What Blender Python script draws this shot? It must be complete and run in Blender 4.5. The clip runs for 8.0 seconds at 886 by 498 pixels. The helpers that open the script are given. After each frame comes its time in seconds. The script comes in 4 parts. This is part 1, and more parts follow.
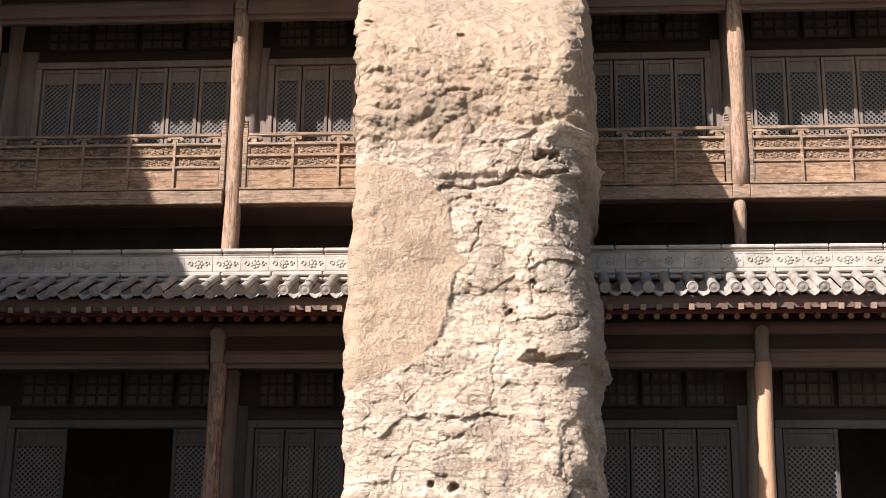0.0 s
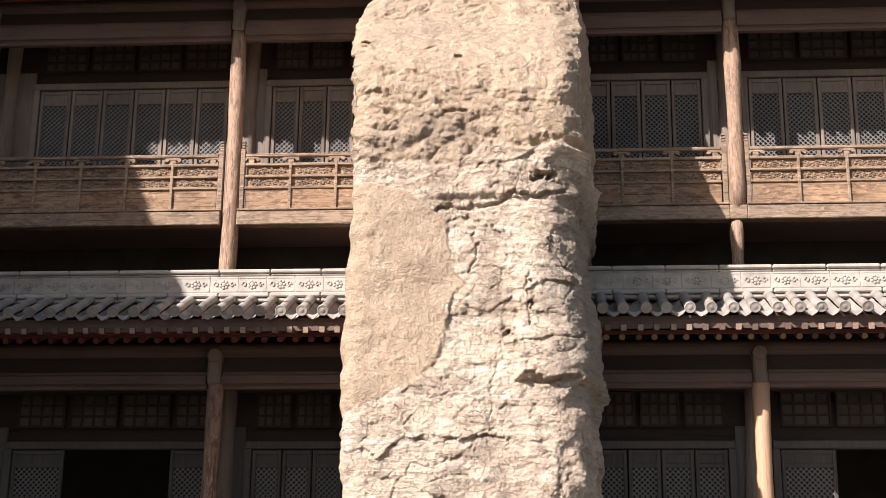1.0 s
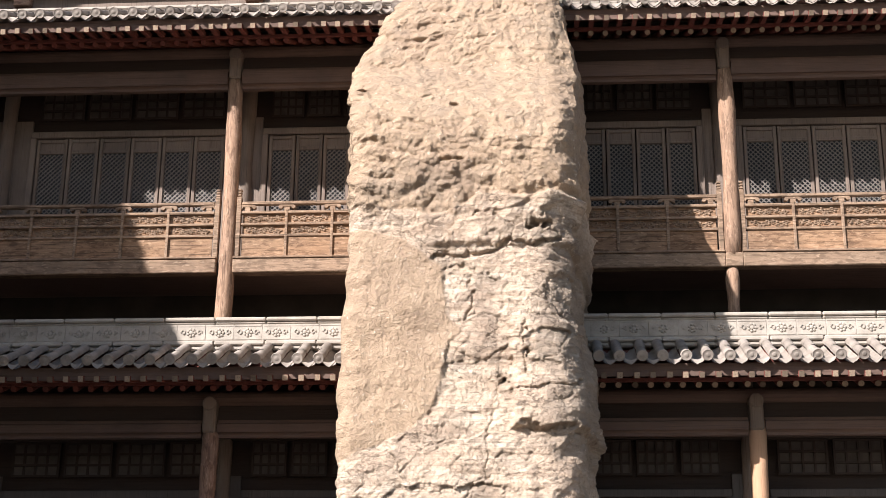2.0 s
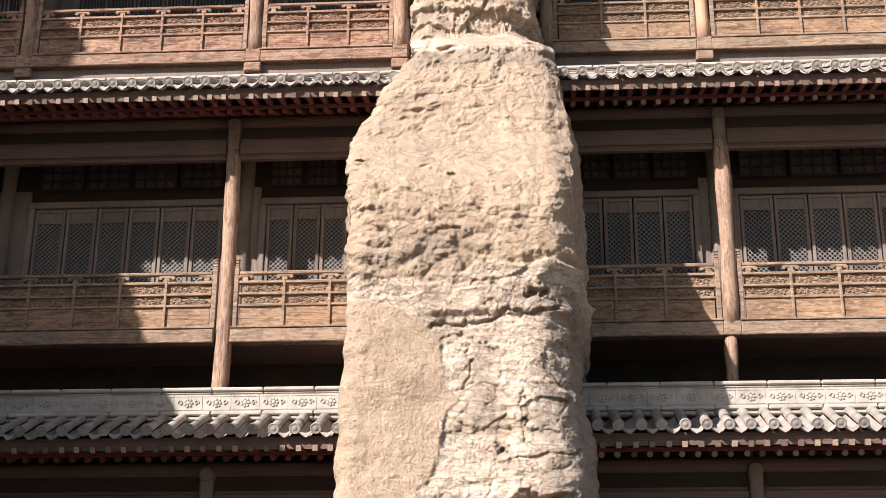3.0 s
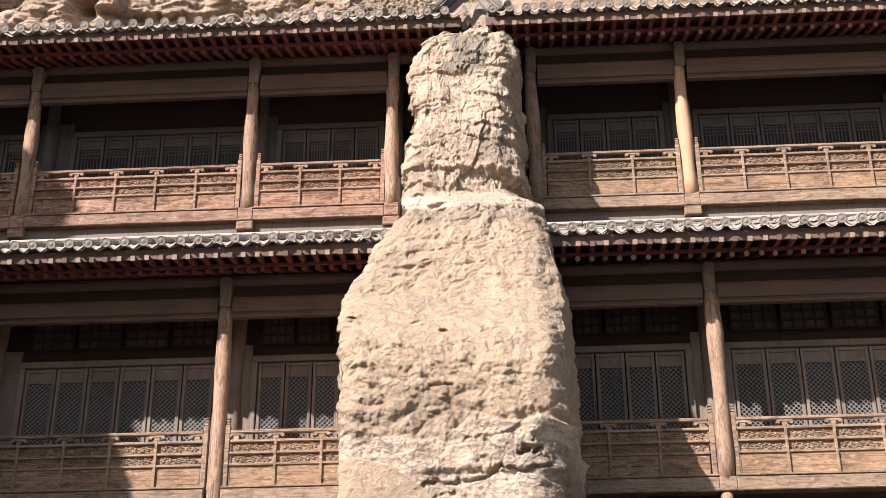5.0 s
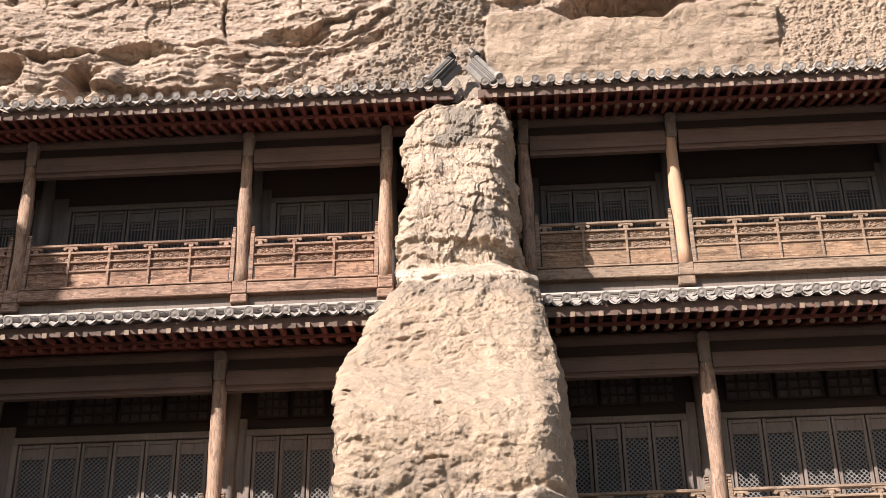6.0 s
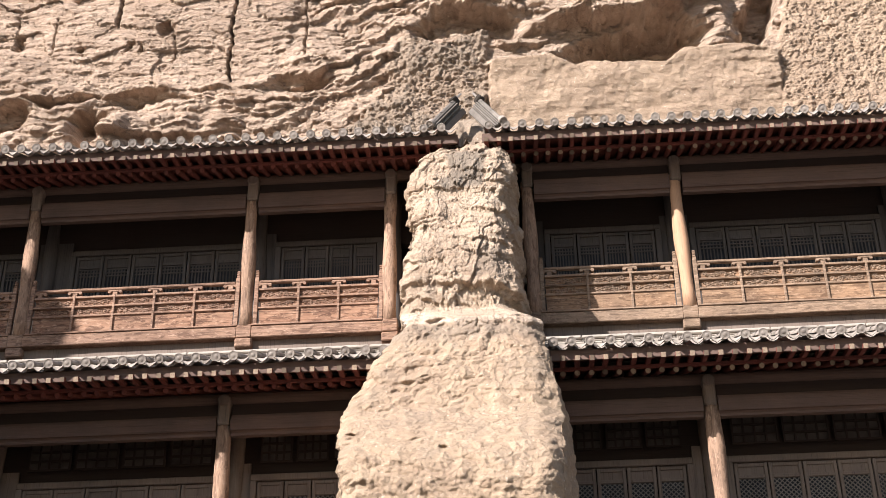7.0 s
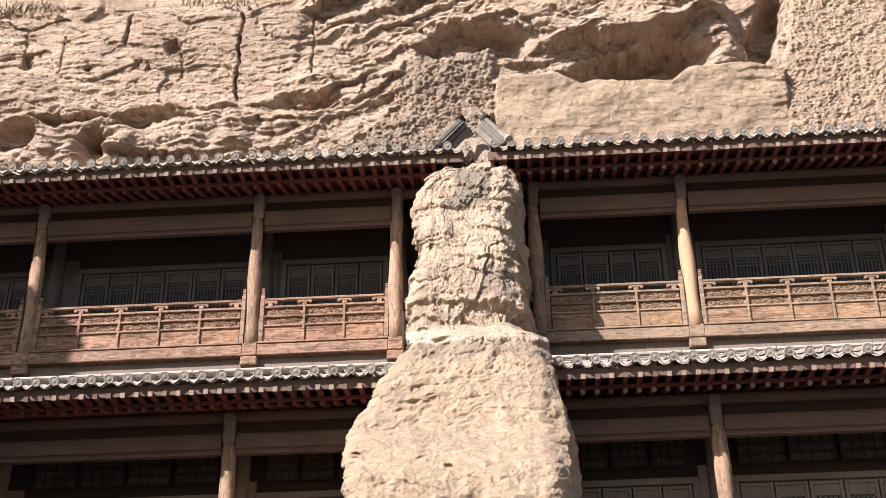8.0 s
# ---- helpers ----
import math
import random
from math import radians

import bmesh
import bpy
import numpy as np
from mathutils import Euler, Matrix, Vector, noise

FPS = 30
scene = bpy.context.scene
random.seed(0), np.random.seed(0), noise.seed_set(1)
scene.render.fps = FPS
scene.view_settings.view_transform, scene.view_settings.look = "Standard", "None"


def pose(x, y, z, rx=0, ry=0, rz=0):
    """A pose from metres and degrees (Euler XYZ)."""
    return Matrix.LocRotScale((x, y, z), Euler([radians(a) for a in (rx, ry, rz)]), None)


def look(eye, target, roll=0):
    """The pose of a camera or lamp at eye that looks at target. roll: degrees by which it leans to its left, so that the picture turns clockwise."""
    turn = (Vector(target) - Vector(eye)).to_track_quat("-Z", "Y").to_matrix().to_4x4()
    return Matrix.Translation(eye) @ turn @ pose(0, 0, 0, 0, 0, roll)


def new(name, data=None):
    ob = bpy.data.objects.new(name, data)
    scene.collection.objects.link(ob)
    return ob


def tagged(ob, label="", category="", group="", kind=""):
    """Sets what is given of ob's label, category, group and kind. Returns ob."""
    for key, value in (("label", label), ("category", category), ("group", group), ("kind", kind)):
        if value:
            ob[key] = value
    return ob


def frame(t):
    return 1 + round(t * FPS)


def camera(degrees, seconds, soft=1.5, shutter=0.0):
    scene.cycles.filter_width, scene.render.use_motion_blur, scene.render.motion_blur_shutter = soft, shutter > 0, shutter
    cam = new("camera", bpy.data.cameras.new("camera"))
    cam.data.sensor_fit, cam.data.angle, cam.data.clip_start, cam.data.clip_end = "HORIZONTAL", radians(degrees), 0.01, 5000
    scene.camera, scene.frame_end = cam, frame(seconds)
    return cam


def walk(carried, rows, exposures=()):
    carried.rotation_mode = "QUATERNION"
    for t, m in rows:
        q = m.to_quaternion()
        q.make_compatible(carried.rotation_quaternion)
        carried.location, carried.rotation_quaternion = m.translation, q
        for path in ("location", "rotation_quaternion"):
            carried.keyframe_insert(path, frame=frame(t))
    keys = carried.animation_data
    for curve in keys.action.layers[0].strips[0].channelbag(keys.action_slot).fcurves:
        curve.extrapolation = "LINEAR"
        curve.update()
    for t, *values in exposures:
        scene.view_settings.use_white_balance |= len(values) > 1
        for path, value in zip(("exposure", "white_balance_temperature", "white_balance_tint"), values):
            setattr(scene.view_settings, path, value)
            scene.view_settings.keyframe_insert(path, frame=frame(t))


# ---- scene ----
# the camera stands on the forecourt and tilts up
cam = camera(33.54, 8.0, soft=0.8)
EYE = (0.0, 0.0, 1.6)
ROWS = [  # seconds, yaw to the left, pitch, roll
    (0, 4.195, 15.986, 0.670),
    (0.5, 4.175, 16.256, 0.634),
    (1, 4.102, 16.793, 0.589),
    (2.5, 3.880, 19.918, 0.466),
    (3, 3.879, 21.347, 0.356),
    (3.5, 3.888, 22.799, 0.254),
    (4, 3.837, 24.279, 0.123),
    (4.5, 3.712, 25.856, -0.006),
    (6, 3.246, 30.229, -0.814),
    (6.5, 3.262, 31.256, -0.946),
    (7, 3.413, 31.931, -0.853),
    (7.5, 3.564, 32.378, -0.721),
    (8, 3.673, 32.648, -0.605),
]


def aim(yaw, pitch, roll):
    return Matrix.Translation(EYE) @ Euler((0, 0, radians(yaw))).to_matrix().to_4x4() @ pose(0, 0, 0, 90 + pitch) @ pose(0, 0, 0, 0, 0, roll)


walk(cam, [(t, aim(*angles)) for t, *angles in ROWS])

# ---- light ----
TO_SUN = Vector((-0.95, -1.0, 0.89)).normalized()
world = bpy.data.worlds.new("sky")
scene.world = world
world.use_nodes = True
sky = world.node_tree.nodes.new("ShaderNodeTexSky")
sky.sky_type, sky.sun_disc = "NISHITA", False
sky.sun_elevation, sky.sun_rotation = math.asin(TO_SUN.z), math.atan2(TO_SUN.x, TO_SUN.y)
background = world.node_tree.nodes["Background"]
background.inputs["Strength"].default_value = 0.08
world.node_tree.links.new(sky.outputs[0], background.inputs["Color"])
sun = new("sun", bpy.data.lights.new("sun", "SUN"))
sun.data.energy, sun.data.angle, sun.data.color = 6.1, radians(0.53), (1.0, 0.945, 0.915)
sun.matrix_world = look(TO_SUN * 60, (0, 0, 0))
scene.view_settings.exposure = 0.9


# ---- materials ----
class Nodes:
    def __init__(self, name, roughness=0.85):
        self.mat = bpy.data.materials.new(name)
        self.mat.use_nodes = True
        self.tree = self.mat.node_tree
        self.shader = self.tree.nodes["Principled BSDF"]
        self.shader.inputs["Roughness"].default_value = roughness
        self.shader.inputs["Specular IOR Level"].default_value = 0.25

    def add(self, kind, **inputs):
        node = self.tree.nodes.new("ShaderNode" + kind)
        for key, value in inputs.items():
            self.put(node.inputs[key.replace("_", " ")], value)
        return node

    def put(self, socket, value):
        if isinstance(value, bpy.types.NodeSocket):
            self.tree.links.new(value, socket)
        else:
            socket.default_value = value

    def coords(self, scale=(1, 1, 1), turn=(0, 0, 0), world=True):
        m = self.add("Mapping")
        m.inputs["Scale"].default_value, m.inputs["Rotation"].default_value = scale, turn
        if world:
            self.put(m.inputs["Vector"], self.add("NewGeometry").outputs["Position"])
        else:
            self.put(m.inputs["Vector"], self.add("TexCoord").outputs["Object"])
        return m.outputs[0]

    def mapped(self, vector, scale):
        m = self.add("Mapping", Vector=vector)
        m.inputs["Scale"].default_value = scale
        return m.outputs[0]

    def noise(self, vector, scale, detail=4, rough=0.6, distortion=0.0):
        n = self.add("TexNoise", Vector=vector, Scale=scale, Detail=detail, Roughness=rough, Distortion=distortion)
        return n.outputs["Fac"]

    def ramp(self, fac, *stops):
        r = self.add("ValToRGB", Fac=fac)
        e = r.color_ramp.elements
        while len(e) < len(stops):
            e.new(0.5)
        for element, (at, colour) in zip(e, stops):
            element.position = at
            element.color = (*colour, 1) if isinstance(colour, tuple) else (colour, colour, colour, 1)
        return r.outputs[0]

    def mix(self, fac, a, b, mode="MIX"):
        m = self.tree.nodes.new("ShaderNodeMix")
        m.data_type, m.blend_type = "RGBA", mode
        for index, value in ((0, fac), (6, a), (7, b)):
            if isinstance(value, tuple):
                value = (*value, 1)
            self.put(m.inputs[index], value)
        return m.outputs[2]

    def math(self, op, a, b=0.0):
        m = self.tree.nodes.new("ShaderNodeMath")
        m.operation = op
        self.put(m.inputs[0], a)
        self.put(m.inputs[1], b)
        return m.outputs[0]

    def random(self):
        return self.add("ObjectInfo").outputs["Random"]

    def attribute(self, name):
        a = self.add("Attribute")
        a.attribute_name = name
        return a.outputs["Fac"]

    def done(self, colour, height=None, strength=0.4, distance=0.01):
        self.put(self.shader.inputs["Base Color"], (*colour, 1) if isinstance(colour, tuple) else colour)
        if height is not None:
            bump = self.add("Bump", Strength=strength, Distance=distance, Height=height)
            self.put(self.shader.inputs["Normal"], bump.outputs[0])
        return self.mat


def wood(name, dark, mid, pale, along="x", roughness=0.8, grime=0.5, contrast=0.7, flakes=0.0, odd=0.0):
    """Weathered timber with the grain along one axis, silvered and stained in patches."""
    n = Nodes(name, roughness)
    scale = {"x": (0.9, 16, 16), "z": (16, 16, 0.7), "y": (16, 0.9, 16)}[along]
    grain = n.noise(n.coords(scale), 2.6, 6, 0.65, 0.4)
    fine = n.noise(n.coords(tuple(s * 3.2 for s in scale)), 3.0, 4, 0.6)
    patch = n.noise(n.coords((1, 1, 1)), 1.6, 5, 0.6)
    colour = n.ramp(n.math("ADD", n.math("MULTIPLY", grain, 0.7), n.math("MULTIPLY", fine, 0.3)), (0.5 - 0.25 / contrast, dark), (0.5, mid), (0.5 + 0.22 / contrast, pale))
    colour = n.mix(n.ramp(patch, (0.42, 0.0), (0.7, grime)), colour, tuple(0.55 * c + 0.02 for c in dark))
    colour = n.mix(n.math("MULTIPLY", n.random(), 0.28), colour, pale)
    if odd:
        other = n.ramp(n.random(), (0.5, 0.0), (0.72, odd))
        colour = n.mix(other, colour, tuple(0.4 * c for c in dark))
    if flakes:
        flake = n.ramp(n.noise(n.coords(tuple(s * 0.3 if s > 2 else s * 1.6 for s in scale)), 3.4, 6, 0.7, 0.8), (0.5, 0.0), (0.57, flakes))
        colour = n.mix(flake, colour, tuple(0.62 * c for c in dark))
        worn = n.ramp(n.noise(n.coords(tuple(s * 0.35 if s > 2 else s * 2.2 for s in scale)), 5.0, 5, 0.7, 0.5), (0.56, 0.0), (0.63, 0.8 * flakes))
        colour = n.mix(worn, colour, tuple(1.15 * c + 0.02 for c in pale))
    long = tuple(s * (0.22 if s < 2 else 1.3) for s in scale)
    cracks = n.ramp(n.noise(n.coords(long), 4.0, 3, 0.6, 0.6), (0.35, 0.0), (0.43, 1.0))
    colour = n.mix(n.math("MULTIPLY", n.math("SUBTRACT", 1.0, cracks), 0.8 * contrast), colour, tuple(0.35 * c for c in dark))
    return n.done(colour, n.math("ADD", fine, n.math("MULTIPLY", cracks, 0.6)), 0.5, 0.006)


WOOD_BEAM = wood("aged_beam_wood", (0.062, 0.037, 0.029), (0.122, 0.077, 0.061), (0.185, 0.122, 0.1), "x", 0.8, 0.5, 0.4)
# Old dark wood; the veranda's shade is also put into its colour.
WOOD_WALL = wood("shade_dark_wall_wood", (0.026, 0.017, 0.014), (0.042, 0.028, 0.023), (0.062, 0.044, 0.037), "x", 0.85, 0.5, 0.3)
WOOD_COLUMN = wood("aged_column_wood", (0.15, 0.085, 0.058), (0.305, 0.19, 0.128), (0.43, 0.292, 0.208), "z", 0.8, 0.5, 0.75, 0.55)
WOOD_RAIL = wood("railing_wood", (0.125, 0.08, 0.054), (0.275, 0.182, 0.122), (0.41, 0.292, 0.208), "x", 0.8, 0.6, 0.85, 0.5)
WOOD_PANEL = wood("panel_wood", (0.11, 0.058, 0.034), (0.29, 0.17, 0.1), (0.43, 0.285, 0.183), "x", 0.8, 0.65, 0.95, 0.55)
WOOD_RAIL_RED = wood("red_brown_railing_wood", (0.11, 0.056, 0.037), (0.265, 0.155, 0.104), (0.41, 0.273, 0.2), "x", 0.8, 0.5, 0.9, 0.6)
WOOD_PANEL_RED = wood("red_brown_panel_wood", (0.095, 0.04, 0.025), (0.255, 0.132, 0.082), (0.4, 0.255, 0.172), "x", 0.8, 0.5, 1.0, 0.7)
WOOD_RED_COLUMN = wood("red_brown_column_wood", (0.13, 0.07, 0.052), (0.29, 0.172, 0.124), (0.43, 0.3, 0.235), "z", 0.8, 0.45, 0.8, 0.6)
WOOD_NEW_COLUMN = wood("smooth_pale_column_wood", (0.28, 0.155, 0.092), (0.43, 0.252, 0.156), (0.52, 0.335, 0.222), "z", 0.7, 0.15, 0.4)
RAIL_TONES = {"tan": (WOOD_RAIL, WOOD_PANEL), "red": (WOOD_RAIL_RED, WOOD_PANEL_RED)}
WOOD_DOOR = wood("door_wood", (0.1, 0.074, 0.06), (0.19, 0.144, 0.118), (0.27, 0.21, 0.175), "z", 0.8, 0.5, 0.5)
# Shaded copy of the door wood for the ground and top storeys.
WOOD_SHADED_DOOR = wood("shaded_door_wood", (0.05, 0.042, 0.039), (0.09, 0.077, 0.072), (0.135, 0.118, 0.11), "z", 0.8, 0.5, 0.5)
WOOD_LATTICE = wood("pale_lattice_wood", (0.12, 0.103, 0.092), (0.2, 0.176, 0.16), (0.29, 0.26, 0.235), "z", 0.8, 0.3, 0.5)
WOOD_RED = wood("red_stained_wood", (0.085, 0.025, 0.02), (0.16, 0.045, 0.035), (0.21, 0.075, 0.06), "y", 0.8, 0.6)
WOOD_END = wood("pale_rafter_end_wood", (0.17, 0.12, 0.085), (0.3, 0.22, 0.155), (0.42, 0.32, 0.24), "y", 0.85, 0.3, 0.7, 0.0, 0.75)


def fired_clay(name, a, b, c):
    n = Nodes(name, 0.8)
    big = n.noise(n.coords(), 3.5, 5, 0.65)
    fine = n.noise(n.coords(), 60.0, 3, 0.7)
    colour = n.ramp(big, (0.3, a), (0.5, b), (0.7, c))
    colour = n.mix(n.math("MULTIPLY", n.random(), 0.45), colour, c)
    colour = n.mix(n.ramp(fine, (0.55, 0.0), (0.75, 0.35)), colour, tuple(0.5 * v for v in a))
    return n.done(colour, fine, 0.4, 0.004)


TILE = fired_clay("grey_roof_tile", (0.15, 0.125, 0.108), (0.25, 0.215, 0.188), (0.36, 0.312, 0.275))
# Roof tile darkened for both verges, with the east verge's shade in it.
SHADED_TILE = fired_clay("shaded_verge_tile", (0.08, 0.068, 0.06), (0.14, 0.122, 0.108), (0.22, 0.192, 0.17))
RIDGE = fired_clay("grey_ridge_tile", (0.23, 0.2, 0.172), (0.34, 0.3, 0.26), (0.44, 0.39, 0.34))

# Near-black bluish sheet that closes each door leaf behind its lattice.
n = Nodes("dark_backing_behind_lattice", 0.5)
LATTICE_BACKING = n.done(n.ramp(n.noise(n.coords(), 4.0, 4), (0.35, (0.014, 0.016, 0.021)), (0.7, (0.03, 0.034, 0.042))))
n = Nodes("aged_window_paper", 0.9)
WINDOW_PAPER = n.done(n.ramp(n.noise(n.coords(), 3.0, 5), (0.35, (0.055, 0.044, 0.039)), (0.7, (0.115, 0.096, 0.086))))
# Room and loft sheets: unlit interior shade is put into this near-black colour.
n = Nodes("room_shade_and_block_dark", 0.95)
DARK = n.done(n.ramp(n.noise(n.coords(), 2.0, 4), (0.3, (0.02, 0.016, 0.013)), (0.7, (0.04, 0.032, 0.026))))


def rock_material(name, low, middle, high, lines, relief):
    """Sandstone with three grades of coating, told apart by the mesh's own 'coat' and 'stain' layers."""
    n = Nodes(name, 0.95)
    pos = n.coords()
    big = n.noise(pos, 1.3, 6, 0.6)
    mid = n.noise(pos, 7.0, 6, 0.65, 0.3)
    fine = n.noise(pos, 45.0, 5, 0.7)
    strata = n.noise(n.coords((0.5, 0.5, 5.0)), 2.2, 6, 0.6, 0.5)
    stone = n.ramp(strata, (0.3, low), (0.5, middle), (0.7, high))
    thin = n.noise(n.coords((0.55, 0.55, 13.0)), 1.7, 6, 0.65, 0.7)
    stone = n.mix(n.ramp(thin, (0.36, 0.55), (0.48, 0.0)), stone, (0.3, 0.215, 0.155))
    stone = n.mix(n.ramp(big, (0.45, 0.0), (0.7, 0.6)), stone, (0.54, 0.395, 0.3))
    mud = n.ramp(mid, (0.3, (0.31, 0.222, 0.152)), (0.55, (0.42, 0.308, 0.215)), (0.75, (0.52, 0.395, 0.29)))
    colour = n.mix(n.attribute("coat"), stone, mud)
    grey = n.ramp(n.math("ADD", n.math("MULTIPLY", mid, 0.5), n.math("MULTIPLY", big, 0.5)), (0.4, (0.16, 0.135, 0.11)), (0.65, (0.26, 0.215, 0.17)))
    colour = n.mix(n.attribute("stain_and_shade"), colour, grey)
    tone = n.noise(pos, 0.9, 6, 0.62, 0.6)
    colour = n.mix(n.ramp(tone, (0.47, 0.0), (0.66, 0.42)), colour, (0.27, 0.19, 0.138))
    speck = n.ramp(fine, (0.58, 0.0), (0.7, 0.55))
    colour = n.mix(speck, colour, (0.2, 0.148, 0.112))
    colour = n.mix(n.ramp(n.noise(pos, 85.0, 4, 0.75), (0.4, 0.3), (0.52, 0.0)), colour, (0.3, 0.22, 0.165))
    chunk = n.noise(pos, 17.0, 5, 0.68, 0.4)
    colour = n.mix(n.ramp(chunk, (0.33, 0.5), (0.47, 0.0)), colour, (0.25, 0.18, 0.135))
    pale = n.ramp(n.noise(pos, 19.0, 3, 0.6), (0.64, 0.0), (0.71, 0.7))
    colour = n.mix(pale, colour, (0.6, 0.5, 0.41))
    bare = n.math("SUBTRACT", 1.0, n.attribute("coat"))
    warped = n.mix(0.1, pos, n.add("TexNoise", Vector=pos, Scale=4.0, Detail=5.0).outputs["Color"])
    vein = n.noise(n.mapped(warped, (0.8, 0.8, 1.7)), 1.5, 9, 0.58)
    where = n.ramp(n.noise(pos, 2.3, 3, 0.6), (0.47, 0.0), (0.56, 1.0))
    line = n.ramp(n.math("ABSOLUTE", n.math("SUBTRACT", vein, 0.5)), (0.0, 1.0), (0.0065, 0.0))
    crack = n.math("MULTIPLY", n.math("MULTIPLY", line, where), bare)
    colour = n.mix(n.math("MULTIPLY", crack, 0.6), colour, (0.12, 0.085, 0.065))
    fissure = n.noise(n.mapped(warped, (1.3, 1.3, 7.0)), 2.4, 8, 0.6)
    fine_line = n.ramp(n.math("ABSOLUTE", n.math("SUBTRACT", fissure, 0.5)), (0.0, 1.0), (0.012, 0.0))
    fine_line = n.math("MULTIPLY", n.math("MULTIPLY", fine_line, bare), n.ramp(mid, (0.42, 0.0), (0.55, 1.0)))
    colour = n.mix(n.math("MULTIPLY", fine_line, lines), colour, (0.16, 0.105, 0.075))
    crack = n.math("MAXIMUM", crack, fine_line)
    bedding = n.add("TexNoise", Vector=n.mapped(warped, (0.7, 0.7, 3.4)), Scale=3.6, Detail=9.0, Roughness=0.66)
    bedding.noise_type = "RIDGED_MULTIFRACTAL"
    grit = n.add("TexVoronoi", Vector=warped, Scale=26.0, Detail=1.0)
    micro = n.noise(pos, 120.0, 3, 0.7)
    height = n.math("ADD", n.math("ADD", n.math("MULTIPLY", mid, 0.8), n.math("MULTIPLY", chunk, 0.7)), n.math("ADD", n.math("MULTIPLY", fine, 0.75), n.math("MULTIPLY", micro, 0.22)))
    height = n.math("ADD", height, n.math("MULTIPLY", grit.outputs["Distance"], -0.22))
    stones = n.add("TexVoronoi", Vector=warped, Scale=13.0, Detail=1.0)
    height = n.math("ADD", height, n.math("MULTIPLY", n.math("MULTIPLY", stones.outputs["Distance"], n.attribute("pebbly")), -0.7))
    rough = n.math("MULTIPLY", n.math("MULTIPLY", bedding.outputs["Fac"], -0.26), n.math("ADD", 0.15, n.math("MULTIPLY", bare, 0.85)))
    height = n.math("SUBTRACT", n.math("ADD", height, rough), n.math("MULTIPLY", crack, 0.8))
    return n.done(colour, height, 0.8, relief)


ROCK = rock_material("coated_sandstone", (0.42, 0.318, 0.235), (0.6, 0.478, 0.372), (0.72, 0.6, 0.49), 0.22, 0.04)
CLIFF_ROCK = rock_material("warm_bedded_sandstone", (0.28, 0.192, 0.14), (0.47, 0.345, 0.26), (0.6, 0.47, 0.375), 0.5, 0.045)

n = Nodes("packed_earth_paving", 0.95)
GROUND = n.done(n.ramp(n.noise(n.coords(), 1.5, 6), (0.3, (0.11, 0.095, 0.08)), (0.7, (0.18, 0.155, 0.13))), n.noise(n.coords(), 30.0, 4), 0.3)


# ---- mesh helpers ----
WORLD_OF = {}


def place(ob, m, parent=None):
    """Put ob at the world pose m, under parent if there is one."""
    WORLD_OF[ob] = m
    ob.matrix_basis = m
    if parent is not None:
        ob.parent = parent
        ob.matrix_parent_inverse = WORLD_OF[parent].inverted()
    return ob


def to_mesh(name, bm, material, smooth=False):
    data = bpy.data.meshes.new(name)
    bm.to_mesh(data)
    bm.free()
    data.materials.append(material)
    if smooth:
        data.shade_smooth()
    return data


def part(name, what, material, parent, label="", at=None, smooth=False):
    """One mesh object under a thing or a part: what is a bmesh, or a mesh shared by alike pieces."""
    data = to_mesh(name, what, material, smooth) if isinstance(what, bmesh.types.BMesh) else what
    ob = new(name, data)
    place(ob, at or Matrix.Identity(4), parent)
    return tagged(ob, label) if label else ob


def thing(name, x, y, z, label, category, group="", kind=""):
    ob = new(name)
    place(ob, Matrix.Translation((x, y, z)))
    return tagged(ob, label, category, group, kind)


def box(bm, x0, x1, y0, y1, z0, z1, bevel=0.0):
    made = bmesh.ops.create_cube(bm, size=1.0)["verts"]
    for v in made:
        v.co = Vector((x0 + (v.co.x + 0.5) * (x1 - x0), y0 + (v.co.y + 0.5) * (y1 - y0), z0 + (v.co.z + 0.5) * (z1 - z0)))
    if bevel:
        edges = {e for v in made for e in v.link_edges}
        bmesh.ops.bevel(bm, geom=list(edges), offset=bevel, segments=1, affect="EDGES")
    return bm


def boxed(*args, bevel=0.0):
    return box(bmesh.new(), *args, bevel=bevel)


def turned(bm, profile, sides=16, arc=(0.0, 2 * math.pi), axis="z", centre=(0, 0, 0)):
    """A turned body: profile of (radius, height) about an axis."""
    full = abs(arc[1] - arc[0] - 2 * math.pi) < 1e-6
    count = sides if full else sides + 1
    rings = []
    for r, h in profile:
        ring = []
        for k in range(count):
            a = arc[0] + (arc[1] - arc[0]) * k / sides
            c, s = r * math.cos(a), r * math.sin(a)
            p = {"z": (c, s, h), "y": (c, h, s), "x": (h, c, s)}[axis]
            ring.append(bm.verts.new(Vector(p) + Vector(centre)))
        rings.append(ring)
    for lo, hi in zip(rings, rings[1:]):
        for k in range(sides):
            j = (k + 1) % count
            bm.faces.new((lo[k], lo[j], hi[j], hi[k]))
    if full:
        bm.faces.new(rings[0][::-1])
        bm.faces.new(rings[-1])
    bmesh.ops.recalc_face_normals(bm, faces=bm.faces)
    return bm


